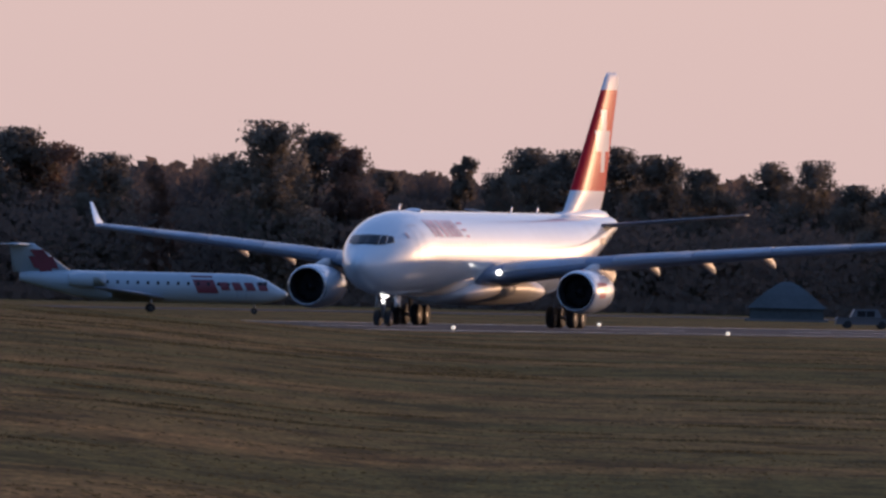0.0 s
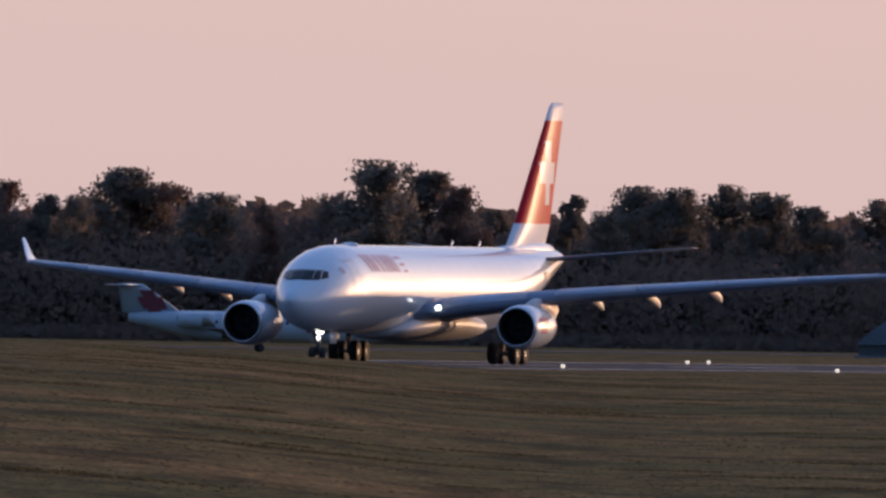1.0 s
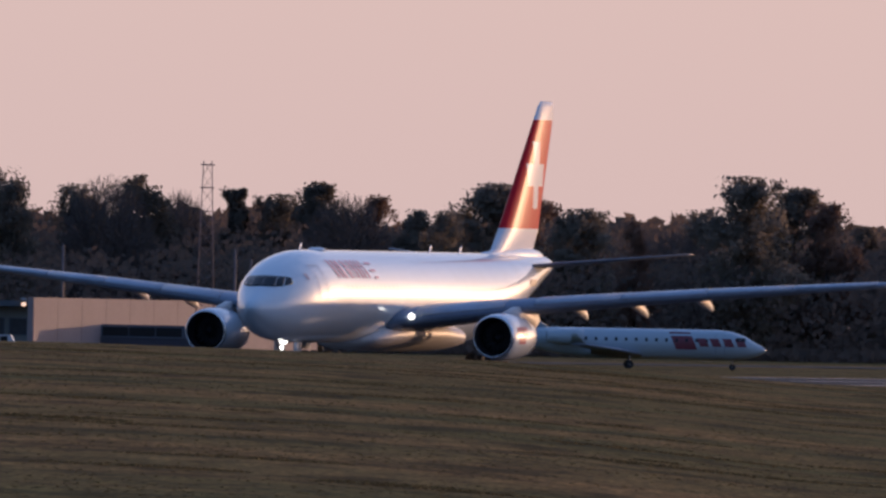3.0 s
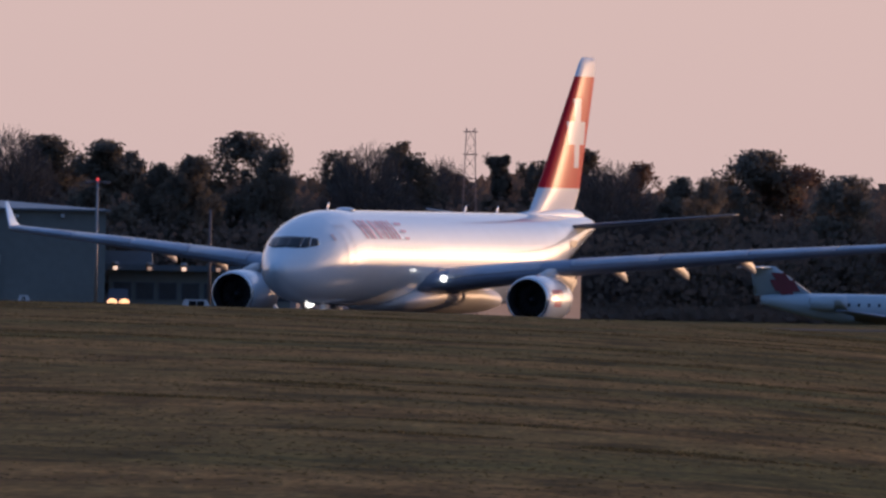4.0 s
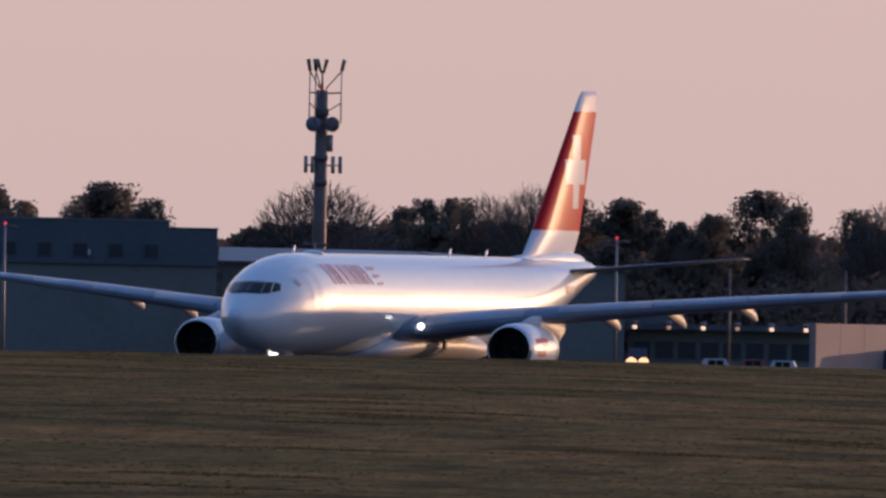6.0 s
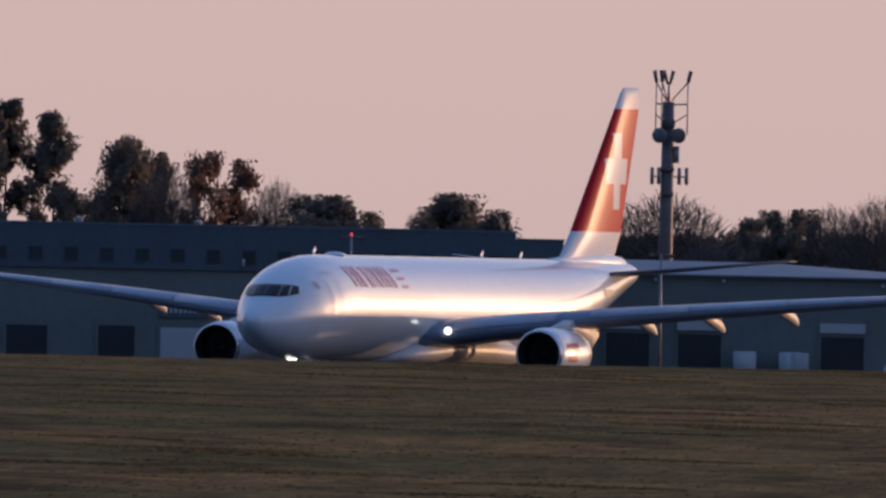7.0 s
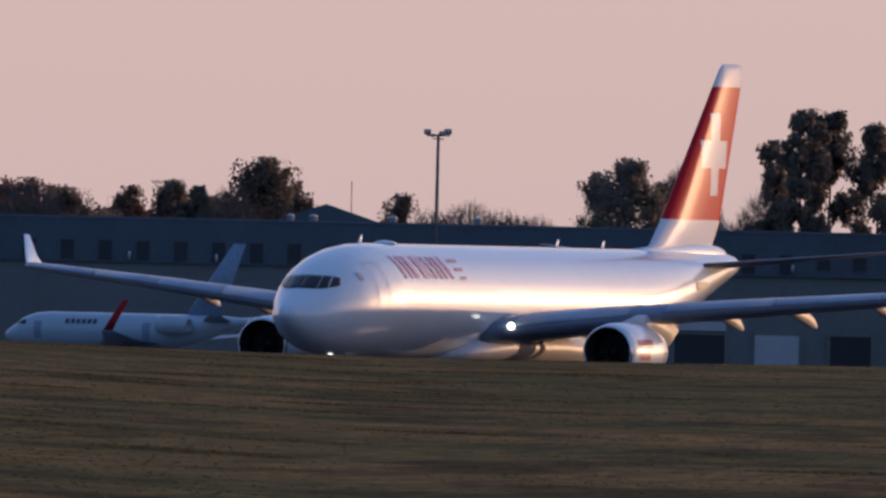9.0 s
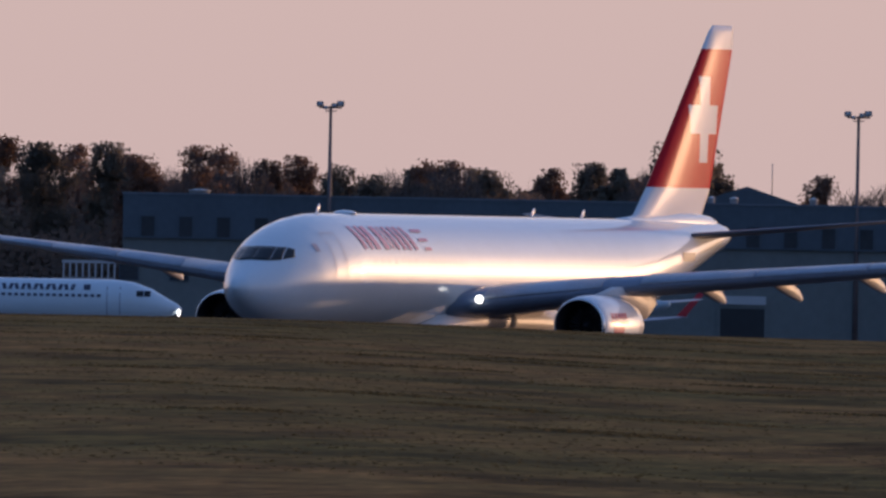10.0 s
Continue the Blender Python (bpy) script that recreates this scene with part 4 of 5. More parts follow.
def main_building():
    """Long two-storey hangar and office block; local x runs to the right, the front is at y = 0."""
    mid = -5.15
    e = thing("hangar_building", stand(mid, D), "long flat-roofed grey-green and navy hangar with a row of windows", "building")
    x = lambda b: (b - mid) * M_PER_DEG
    xl, xr, xs = x(-6.985), x(-3.30), x(-3.405)
    wall_box("lower_wall", xl, xr, 0, 45, 0, 8.8, SAGE, e, "grey-green lower wall")
    wall_box("upper_wall", xl, xs, -0.12, 45, 8.8, 12.55, NAVY, e, "navy clad upper storey")
    wall_box("end_wall", xs, xr, -0.12, 45, 8.8, 11.95, NAVY, e, "lower navy end bay")
    wall_box("parapet", xl - 0.1, xs + 0.1, -0.22, 45.1, 12.55, 12.72, PALEROOF, e, "thin pale roof edge")
    wall_box("parapet", xs + 0.1, xr + 0.1, -0.22, 45.1, 11.95, 12.08, PALEROOF, e)
    wall_box("ledge", xl, xr, -0.3, -0.12, 8.72, 8.84, NAVY, e)
    k = xl + 2.2
    i = 0
    while k < xs - 1.5:
        small = k > x(-4.6)
        window_unit(e, k, 9.95 if small else 9.75, 1.15, 1.1 if small else 1.75, -0.14)
        k += 3.12 if small else 3.32
        i += 1
    for b in (-6.97, -6.86, -6.75, -6.62):
        window_unit(e, x(b), 5.8, 1.6, 1.5, -0.02)
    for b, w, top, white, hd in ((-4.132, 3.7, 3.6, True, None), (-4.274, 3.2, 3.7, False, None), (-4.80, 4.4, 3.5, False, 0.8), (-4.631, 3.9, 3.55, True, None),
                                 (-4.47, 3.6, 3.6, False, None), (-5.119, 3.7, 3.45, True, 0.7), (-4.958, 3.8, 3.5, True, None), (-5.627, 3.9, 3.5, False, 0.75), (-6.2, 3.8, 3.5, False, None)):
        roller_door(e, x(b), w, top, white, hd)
    sign = part("sign_board", box(x(-4.129) - 2.1, x(-4.129) + 2.1, -0.2, -0.02, 4.5, 5.7), NAVY, e, "dark blue sign with illegible pale marks", smooth=False)
    for j in range(6):
        part("sign_mark", box(x(-4.129) - 1.2 + 0.42 * j, x(-4.129) - 0.95 + 0.42 * j, -0.23, -0.2, 4.9, 5.3), DOORW, sign, smooth=False)
    # roof plant, wall lamps and vents
    for b, w, h in ((-5.476, 0.7, 0.75), (-5.29, 0.7, 0.8), (-5.65, 0.7, 0.7), (-5.7, 0.6, 0.7), (-4.36, 0.7, 0.6), (-4.75, 0.7, 0.35), (-6.82, 1.8, 0.5), (-4.1, 0.6, 0.5)):
        part("roof_vent", lathe([(0, w / 2), (h * 0.7, w / 2), (h * 0.75, w * 0.65), (h, w * 0.2)], "z", (x(b), 1.5, 12.6), 12), CARWHITE, e, "pale roof ventilator")
    for b, z in ((-3.78, 9.2), (-3.58, 9.3), (-4.6, 9.1), (-4.78, 9.0), (-5.2, 8.9), (-5.86, 8.9), (-4.0, 9.1), (-6.05, 9.0)):
        lamp = part("wall_lamp", box(x(b) - 0.12, x(b) + 0.12, -0.5, -0.12, z, z + 0.7, 0.03), DOORW, e, "pale wall lamp")
    return e


main_building()


def grey_hangar():
    mid = -2.86
    e = thing("grey_hangar", stand(mid, D + 12), "low grey hangar with a pale shallow metal roof", "building")
    x = lambda b: (b - mid) * M_PER_DEG
    xl, xr = x(-3.29), x(-2.405)
    wall_box("wall", xl, xr, 0, 30, 0, 9.1, SAGE, e, "grey-green hangar wall")
    rings = []
    for t in (0, 0.25, 0.5, 0.75, 1):
        xx = xl - 0.4 + (xr - xl + 0.8) * t
        rise = 1.25 * (1 - max(0.0, (t - 0.45) / 0.55) ** 1.3)
        rings.append([(xx, -0.5, 9.1), (xx, 30.5, 9.1), (xx, 30.5, 9.2 + rise * 0.6), (xx, 12, 9.25 + rise), (xx, -0.5, 9.28)])
    part("roof", loft(rings), PALEROOF, e, "pale blue-grey sloping metal roof", smooth=False)
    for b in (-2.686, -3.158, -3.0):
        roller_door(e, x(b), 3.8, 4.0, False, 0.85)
    for b in (-2.80, -2.90):
        part("crate", box(x(b) - 1.0, x(b) + 1.0, -3, -1, 0, 2.6, 0.05), DOORW, e)
    for b, z in ((-2.60, 8.4), (-2.5, 8.5), (-3.1, 8.6), (-2.95, 8.6)):
        part("wall_lamp", box(x(b) - 0.15, x(b) + 0.15, -0.4, 0.02, z, z + 0.3), DOORW, e)


grey_hangar()


def pink_building():
    e = thing("blast_wall", stand(-1.673, D - 60, 68), "long pinkish beige blast wall catching the low sun", "wall")
    h = 24.3 / 2 / math.cos(radians(68))
    for i in range(12):
        x0, x1 = -h + 2 * h * i / 12, -h + 2 * h * (i + 1) / 12
        part("panel", box(x0 + 0.006, x1 - 0.006, 0, 0.3, 0.1, 4.75, 0.02), PINKWALL, e, smooth=False)
        part("post", box(x0 - 0.1, x0 + 0.1, 0.05, 0.5, 0, 4.78), PINKWALL, e, smooth=False)
    part("footing", box(-h, h, -0.2, 0.6, 0, 0.12), CONCRETE, e, smooth=False)
    for x, w in ((0.86 * h, 0.9),):
        part("vent", lathe([(-0.1, w / 2), (-0.02, w / 2 + 0.05)], "y", (x, 0, 2.3), 14), DARKV, e, "flat dark disc standing for a round opening")


pink_building()


def canopy_building():
    mid = -2.19
    e = thing("low_terminal", stand(mid, D + 20), "low dark terminal with warm lamps along its eaves", "building")
    x = lambda b: (b - mid) * M_PER_DEG
    wall_box("wall", x(-2.40), x(-1.985), 0, 12, 0, 4.0, SAGE, e)
    wall_box("roof", x(-2.41), x(-1.98), -1.5, 13, 4.0, 4.5, NAVY, e)
    wall_box("roof_block", x(-2.42), x(-2.305), 1, 10, 4.5, 5.7, PALEROOF, e, "pale grey raised roof")
    for i in range(6):
        b = -2.386 + 0.0755 * i
        l = part("eaves_lamp", box(x(b) - 0.2, x(b) + 0.2, -1.9, -1.5, 4.0, 4.35, 0.05), DIMLAMP if i in (1, 3) else WARMLIGHT, e, "small warm eaves lamp")
        part("lamp_hood", box(x(b) - 0.3, x(b) + 0.3, -1.95, -1.45, 4.36, 4.75, 0.04), POLE, l)
    for i in range(8):
        window_unit(e, x(-2.37 + 0.05 * i), 2.2, 1.5, 1.4, -0.02)


canopy_building()


def gable_house():
    e = thing("gable_house", stand(-5.622, 2520), "dark blue-grey gabled house roof behind the hangar", "house")
    part("wall", box(-6.6, 6.6, 0, 8, 0, 13.0), NAVY, e, smooth=False)
    part("roof", loft([[(-7.2, y, 12.9), (7.2, y, 12.9), (0, y, 15.25)] for y in (-0.5, 8.5)]), NAVY, e, smooth=False)
    part("aerial", tube((2.4, 3, 14), (2.4, 3, 17.5), 0.05), POLE, e)


gable_house()


SHEDM = mat("dark weathered metal sheet", (0.085, 0.1, 0.108), 0.85, vary=0.2, scale=0.3, spec=0.2)


def storage_shed():
    e = thing("storage_shed", stand(0.705, 2330), "dim grey-green hipped-roof shed on the far grass", "shed")
    part("wall", box(-3.3, 3.3, 0.3, 8.7, 0, 1.3, 0.05), SHEDM, e, smooth=False)
    rings = [[(-3.6 * k, 4.5 - 4.5 * m, z), (3.6 * k, 4.5 - 4.5 * m, z), (3.6 * k, 4.5 + 4.5 * m, z), (-3.6 * k, 4.5 + 4.5 * m, z)] for k, m, z in ((1, 1, 1.15), (0.62, 0.8, 2.35), (0.3, 0.62, 3.2), (0.1, 0.5, 3.55))]
    part("roof", loft(rings), SHEDM, e, smooth=False)
    part("base", box(-3.7, 3.7, 0.1, 8.9, 0, 0.2), CONCRETE, e, smooth=False)


storage_shed()


# ---- masts ----
def floodlight_mast(b, d, h):
    e = thing("floodlight_mast", stand(b, d), "tall apron floodlight mast with a cluster of lamps", "light mast", "apron floodlights")
    part("pole", tube((0, 0, 0), (0, 0, h - 0.6), 0.26, 0.13, 12), RUSTP, e)
    part("crossarm", tube((-1.0, 0, h - 0.75), (1.0, 0, h - 0.75), 0.07), RUSTP, e)
    part("crossarm", tube((-0.5, 0, h - 1.05), (0.5, 0, h - 1.05), 0.05), RUSTP, e)
    for x, z, w in ((-0.95, h - 0.45, 0.62), (-0.45, h - 0.75, 0.4), (0.3, h - 0.55, 0.5), (0.85, h - 0.4, 0.66)):
        f = part("floodlight", box(x - w / 2, x + w / 2, -0.35, 0.2, z - w * 0.38, z + w * 0.38, 0.05), RUSTP, e)
        part("lens", box(x - w * 0.4, x + w * 0.4, -0.38, -0.35, z - w * 0.3, z + w * 0.3), DOORW, f)


floodlight_mast(-5.381, 2300, 21.2)
floodlight_mast(-6.535, 2300, 21.2)


def light_pole(b, d, h, red=False, arm=True):
    e = thing("light_pole", stand(b, d), "slim galvanised light pole" + (" with a red beacon" if red else ""), "light pole", "poles by the apron")
    part("pole", tube((0, 0, 0), (0, 0, h - 0.4), 0.17, 0.1, 10), POLE if arm else RUSTP, e)
    if arm:
        part("crossarm", tube((-0.9, 0, h - 0.5), (0.9, 0, h - 0.5), 0.07), RUSTP, e)
        for x in (-0.8, 0.8):
            part("lamp_head", box(x - 0.35, x + 0.35, -0.3, 0.3, h - 0.72, h - 0.45, 0.06), RUSTP, e)
    if red:
        part("beacon", lathe([(0, 0.12), (0.2, 0.12), (0.28, 0.05)], "z", (0, 0, h - 0.4), 12), REDLIGHT, e, "glowing red obstruction beacon")


light_pole(-3.765, 2250, 12.2, True)
light_pole(-2.427, 2280, 12.1, True)
light_pole(-3.087, 2240, 11.2)
light_pole(-2.179, 2290, 9.9, arm=False)
light_pole(-1.926, 2300, 9.9, arm=False)
light_pole(-1.55, 2300, 9.8, arm=False)
light_pole(-1.515, 2320, 9.0, arm=False)


def cell_tower():
    e = thing("cell_tower", stand(-3.078, 2365) @ Matrix.Diagonal((1, 1, 1.027, 1)), "dark steel monopole phone mast with antennas and dishes", "phone mast")
    part("pole", tube((0, 0, 0), (0, 0, 24.3), 0.72, 0.52, 14), RUSTP, e)
    part("mast_tip", tube((0, 0, 24.3), (0, 0, 26.0), 0.12, 0.07, 8), RUSTP, e)
    for z in (22.9, 23.1, 19.0, 16.8):
        part("cable_tray", box(-0.62, 0.62, -0.75, 0.75, z - 0.9, z - 0.4, 0.05), RUSTP, e)
    for a in (0, 120, 240):
        c, s = math.cos(radians(a + 10)), math.sin(radians(a + 10))
        arm = part("head_arm", tube((0, 0, 24.0), (1.75 * c, 1.75 * s, 24.1), 0.07), RUSTP, e)
        part("strut", tube((0.3 * c, 0.3 * s, 24.4), (1.75 * c, 1.75 * s, 26.0), 0.06), RUSTP, arm)
        part("strut", tube((0.3 * c, 0.3 * s, 22.3), (1.75 * c, 1.75 * s, 23.2), 0.05), RUSTP, arm)
        up = part("antenna_pipe", tube((1.75 * c, 1.75 * s, 21.4), (1.75 * c, 1.75 * s, 26.6), 0.06), POLE, e)
        part("panel_antenna", tube((1.75 * c, 1.75 * s, 26.0), (2.0 * c, 2.0 * s, 27.0), 0.16, 0.2, 8), RUSTP, up)
    for x, y in ((-0.25, -0.1), (0.2, 0.15)):
        part("panel_antenna", tube((x * 0.4, y, 25.8), (x * 2.0, y, 27.0), 0.1, 0.2, 8), RUSTP, e)
    for x, mm in ((-0.75, PALEROOF), (0.95, RUSTP)):
        dish = part("dish", lathe([(-0.55, 0.62), (-0.45, 0.68), (0.0, 0.66), (0.25, 0.3), (0.4, 0.12)], "y", (x, -0.7, 21.3), 20), mm, e, "microwave drum dish")
        part("bracket", tube((x, -0.3, 21.3), (x * 0.5, 0, 21.3), 0.09), RUSTP, dish)
    for x in (-1.35, -0.75, 1.1, 1.75):
        pa = part("panel_antenna", box(x - 0.17, x + 0.17, -0.7, -0.45, 17.0, 18.5, 0.04), POLE, e)
        part("bracket", tube((x, -0.5, 17.7), (0, 0, 17.7), 0.06), RUSTP, pa)
    part("side_box", box(0.55, 1.05, -0.4, 0.2, 18.9, 20.4, 0.04), POLE, e)
    part("beacon", lathe([(0, 0.07), (0.12, 0.07), (0.16, 0.03)], "z", (0.1, -0.5, 24.4), 10), REDLIGHT, e, "small red beacon")


cell_tower()


def lattice_pylon():
    e = thing("lattice_pylon", stand(-1.614, 2190), "thin faded red lattice mast beside the beige wall", "pylon")
    h = 16.4
    corner = lambda sx, sy, t: Vector((sx * (0.85 - 0.5 * t), sy * (0.85 - 0.5 * t), h * t))
    sides = ((-1, -1), (1, -1), (1, 1), (-1, 1))
    for sx, sy in sides:
        part("leg", tube(corner(sx, sy, 0), corner(sx, sy, 1), 0.06, 0.04, 6), PINKSTEEL, e)
    for i in range(14):
        t0, t1 = i / 14, (i + 1) / 14
        for (a, b) in zip(sides, sides[1:] + sides[:1]):
            part("brace", tube(corner(*a, t0), corner(*b, t1), 0.024, n=4), PINKSTEEL, e)
    for z in (h - 0.3, h - 2.2, h - 4.2):
        part("crossarm", tube((-0.6, 0, z), (0.6, 0, z), 0.05), PINKSTEEL, e)


lattice_pylon()


# ---- vehicles and small things ----
def car(name, b, d, turn, paint, L, W, H, label, cab=(0.25, 0.8), lights=None, category="car"):
    e = thing(name, stand(b, d, turn, 0.05), label, category, "parked vehicles")
    x0, x1 = -L / 2, L / 2
    c0, c1 = x0 + L * cab[0], x0 + L * cab[1]
    ring = lambda y: [(x0, y, 0.3), (x1, y, 0.3), (x1, y, H * 0.5), (x1 - 0.15, y, H * 0.56), (x0 + 0.15, y, H * 0.58), (x0, y, H * 0.5)]
    part("body", loft([ring(-W / 2 + 0.08), ring(-W / 2), ring(W / 2), ring(W / 2 - 0.08)]), paint, e, smooth=False)
    k = lambda y, s: [(c0, y, H * 0.55), (c1, y, H * 0.55), (c1 - 0.35, y * s, H), (c0 + 0.3, y * s, H)]
    cabin = part("cabin", loft([k(-W / 2 + 0.1, 0.85), k(W / 2 - 0.1, 0.85)]), paint, e, smooth=False)
    for sg in (-1, 1):
        n = 3 if c1 - c0 > 4 else 2
        for i in range(n):
            a, bb = c0 + 0.5 + (c1 - c0 - 1.0) * i / n, c0 + 0.42 + (c1 - c0 - 1.0) * (i + 1) / n
            part("window", box(a, bb, sg * (W / 2 - 0.22) - 0.03, sg * (W / 2 - 0.22) + 0.12 * sg, H * 0.62, H * 0.92), GLASS, cabin, smooth=False)
    for xx in (x0 + L * 0.2, x1 - L * 0.2):
        for sg in (-1, 1):
            t = part("wheel", lathe([(-0.1, 0.2), (-0.1, 0.31), (0.1, 0.31), (0.1, 0.2)], "y", (xx, sg * (W / 2 - 0.1), 0.31), 14), RUBBER, e)
    if lights:
        for sg in (-1, 1):
            part("headlight", lathe([(0.0, 0.5), (0.06, 0.46), (0.1, 0.02)], "x", (x1, sg * W * 0.25, H * 0.42), 18), lights, e, "glowing headlight")
    return e


CARW = mat("white car paint", (0.5, 0.5, 0.52), 0.3, vary=0.04, coat=0.5)
CARR = mat("dark red car paint", (0.2, 0.02, 0.025), 0.3, vary=0.05, coat=0.5)
CARB = mat("dark blue bus paint", (0.03, 0.035, 0.06), 0.35, vary=0.08, coat=0.3)
car("apron_truck", -2.377, 2270, -90, CARB, 5.2, 2.1, 2.3, "dark apron truck with blazing headlights", (0.4, 0.95), SODIUM, "truck")
car("car", -2.126, 2275, 0, CARR, 4.4, 1.8, 1.5, "dark red car parked by the terminal")
car("car", -2.21, 2270, 8, CARW, 4.4, 1.8, 1.5, "white car parked by the terminal")
car("car", -2.06, 2268, -5, CARW, 4.3, 1.8, 1.45, "white car parked by the terminal")
car("bus", -1.75, 2225, 0, CARB, 8.4, 2.4, 2.55, "dark blue minibus parked before the beige shed", (0.04, 0.97), None, "bus")
car("car", 0.875, 2010, 5, mat("dull grey car paint", (0.11, 0.11, 0.12), 0.5, vary=0.05), 4.4, 1.8, 1.5, "pale car beyond the runway")
car("van", -6.778, 2240, 0, CARW, 2.9, 1.9, 2.5, "white service van parked by the hangar", (0.1, 0.95), None, "van")
car("tug", -2.60, 2275, 0, CARW, 3.4, 1.7, 1.6, "white apron tug with a red lamp", (0.5, 0.9), None, "tug")


def skip(b, d, w, h):
    e = thing("container", stand(b, d, 0, 0.05), "pale grey storage container by the hangar", "container", "containers by the hangar")
    part("body", box(-w / 2, w / 2, -1.2, 1.2, 0.1, h, 0.05), DOORW, e)
    for i in range(5):
        part("rib", box(-w / 2 + w * (i + 0.5) / 5 - 0.05, -w / 2 + w * (i + 0.5) / 5 + 0.05, -1.26, -1.2, 0.2, h - 0.1), DOORW, e, smooth=False)
    part("base", box(-w / 2 + 0.1, w / 2 - 0.1, -1.1, 1.1, 0, 0.1), RUSTP, e, smooth=False)


for b, w in ((-3.885, 2.4), (-3.845, 1.4), (-3.80, 1.6), (-2.78, 1.6)):
    skip(b, 2288, w, 2.5)


def air_stairs():
    e = thing("steel_gantry", stand(-7.057, 2262), "pale steel access gantry with upright rails", "gantry")
    part("deck", box(-2.3, 2.3, 0, 1.4, 5.0, 5.15), POLE, e, smooth=False)
    part("top_rail", box(-2.3, 2.3, 0.0, 0.15, 6.35, 6.6), DOORW, e, smooth=False)
    for i in range(9):
        part("post", box(-2.25 + 0.55 * i, -2.1 + 0.55 * i, 0, 0.12, 5.1, 6.4), DOORW, e, smooth=False)
    for x in (-2.1, 2.1):
        part("leg", tube((x, 0.7, 0), (x, 0.7, 5.0), 0.14), POLE, e)


air_stairs()


def edge_light(p):
    e = thing("edge_light", Matrix.Translation(p), "small glowing runway edge light", "runway light", "runway edge lights")
    part("stem", tube((0, 0, 0), (0, 0, 0.22), 0.06), STEEL, e)
    part("lamp", lathe([(0.2, 0.1), (0.3, 0.13), (0.4, 0.08)], "z", (0, 0, 0), 10), EDGELIGHT, e)
    return e


LIGHT = edge_light(at(0.25, 1795, 0.0))
for b, d in ((0.296, 1808), (0.578, 1590), (-0.022, 1590), (0.93, 1660)):
    copy_thing(LIGHT, Matrix.Translation(at(b, d, 0.0)))


# runway markings: one centre line of dashes and two edge lines
for k in range(-22, 14):
    a = on_runway(-300 + 60 * k, 0, 0.054)
    ob = part("centre_dash", box(0, 30, -0.45, 0.45, 0, 0.006), PAINTW, RUNWAY, smooth=False)
    ob.matrix_basis = Matrix.Translation(a) @ pose(0, 0, 0, 0, 0, math.degrees(math.atan2(FWD.y, FWD.x)))
for w in (-28.6, 28.6):
    strip("edge_line", -2600, 1400, w - 0.45, w + 0.45, 0.06, PAINTW, "white runway edge line", "marking", 0.008)


# ---- parked airliners ----
RJ = [(0, 1.95, 1.9, 0.03), (0.3, 2.22, 1.65, 0.33), (1.0, 2.6, 1.3, 0.68), (2.0, 3.2, 1.06, 1.02), (3.2, 3.62, 0.96, 1.25), (4.5, 3.78, 0.93, 1.32), (17, 3.78, 0.93, 1.32),
      (20, 3.78, 1.3, 1.22), (22.5, 3.72, 1.9, 0.96), (24.5, 3.6, 2.45, 0.6), (25.4, 3.45, 2.7, 0.35)]
DKBLUE = mat("dark blue lettering", (0.04, 0.05, 0.09), 0.5)
DKRED = mat("dark red emblem paint", (0.15, 0.02, 0.035), 0.4)
ICE = mat("pale ice-blue aircraft paint", (0.36, 0.45, 0.51), 0.3, vary=0.04, scale=0.6, coat=0.4)


TAXIW = mat("clean ice-blue aircraft paint", (0.58, 0.68, 0.75), 0.3, vary=0.04, scale=0.6, coat=0.4)


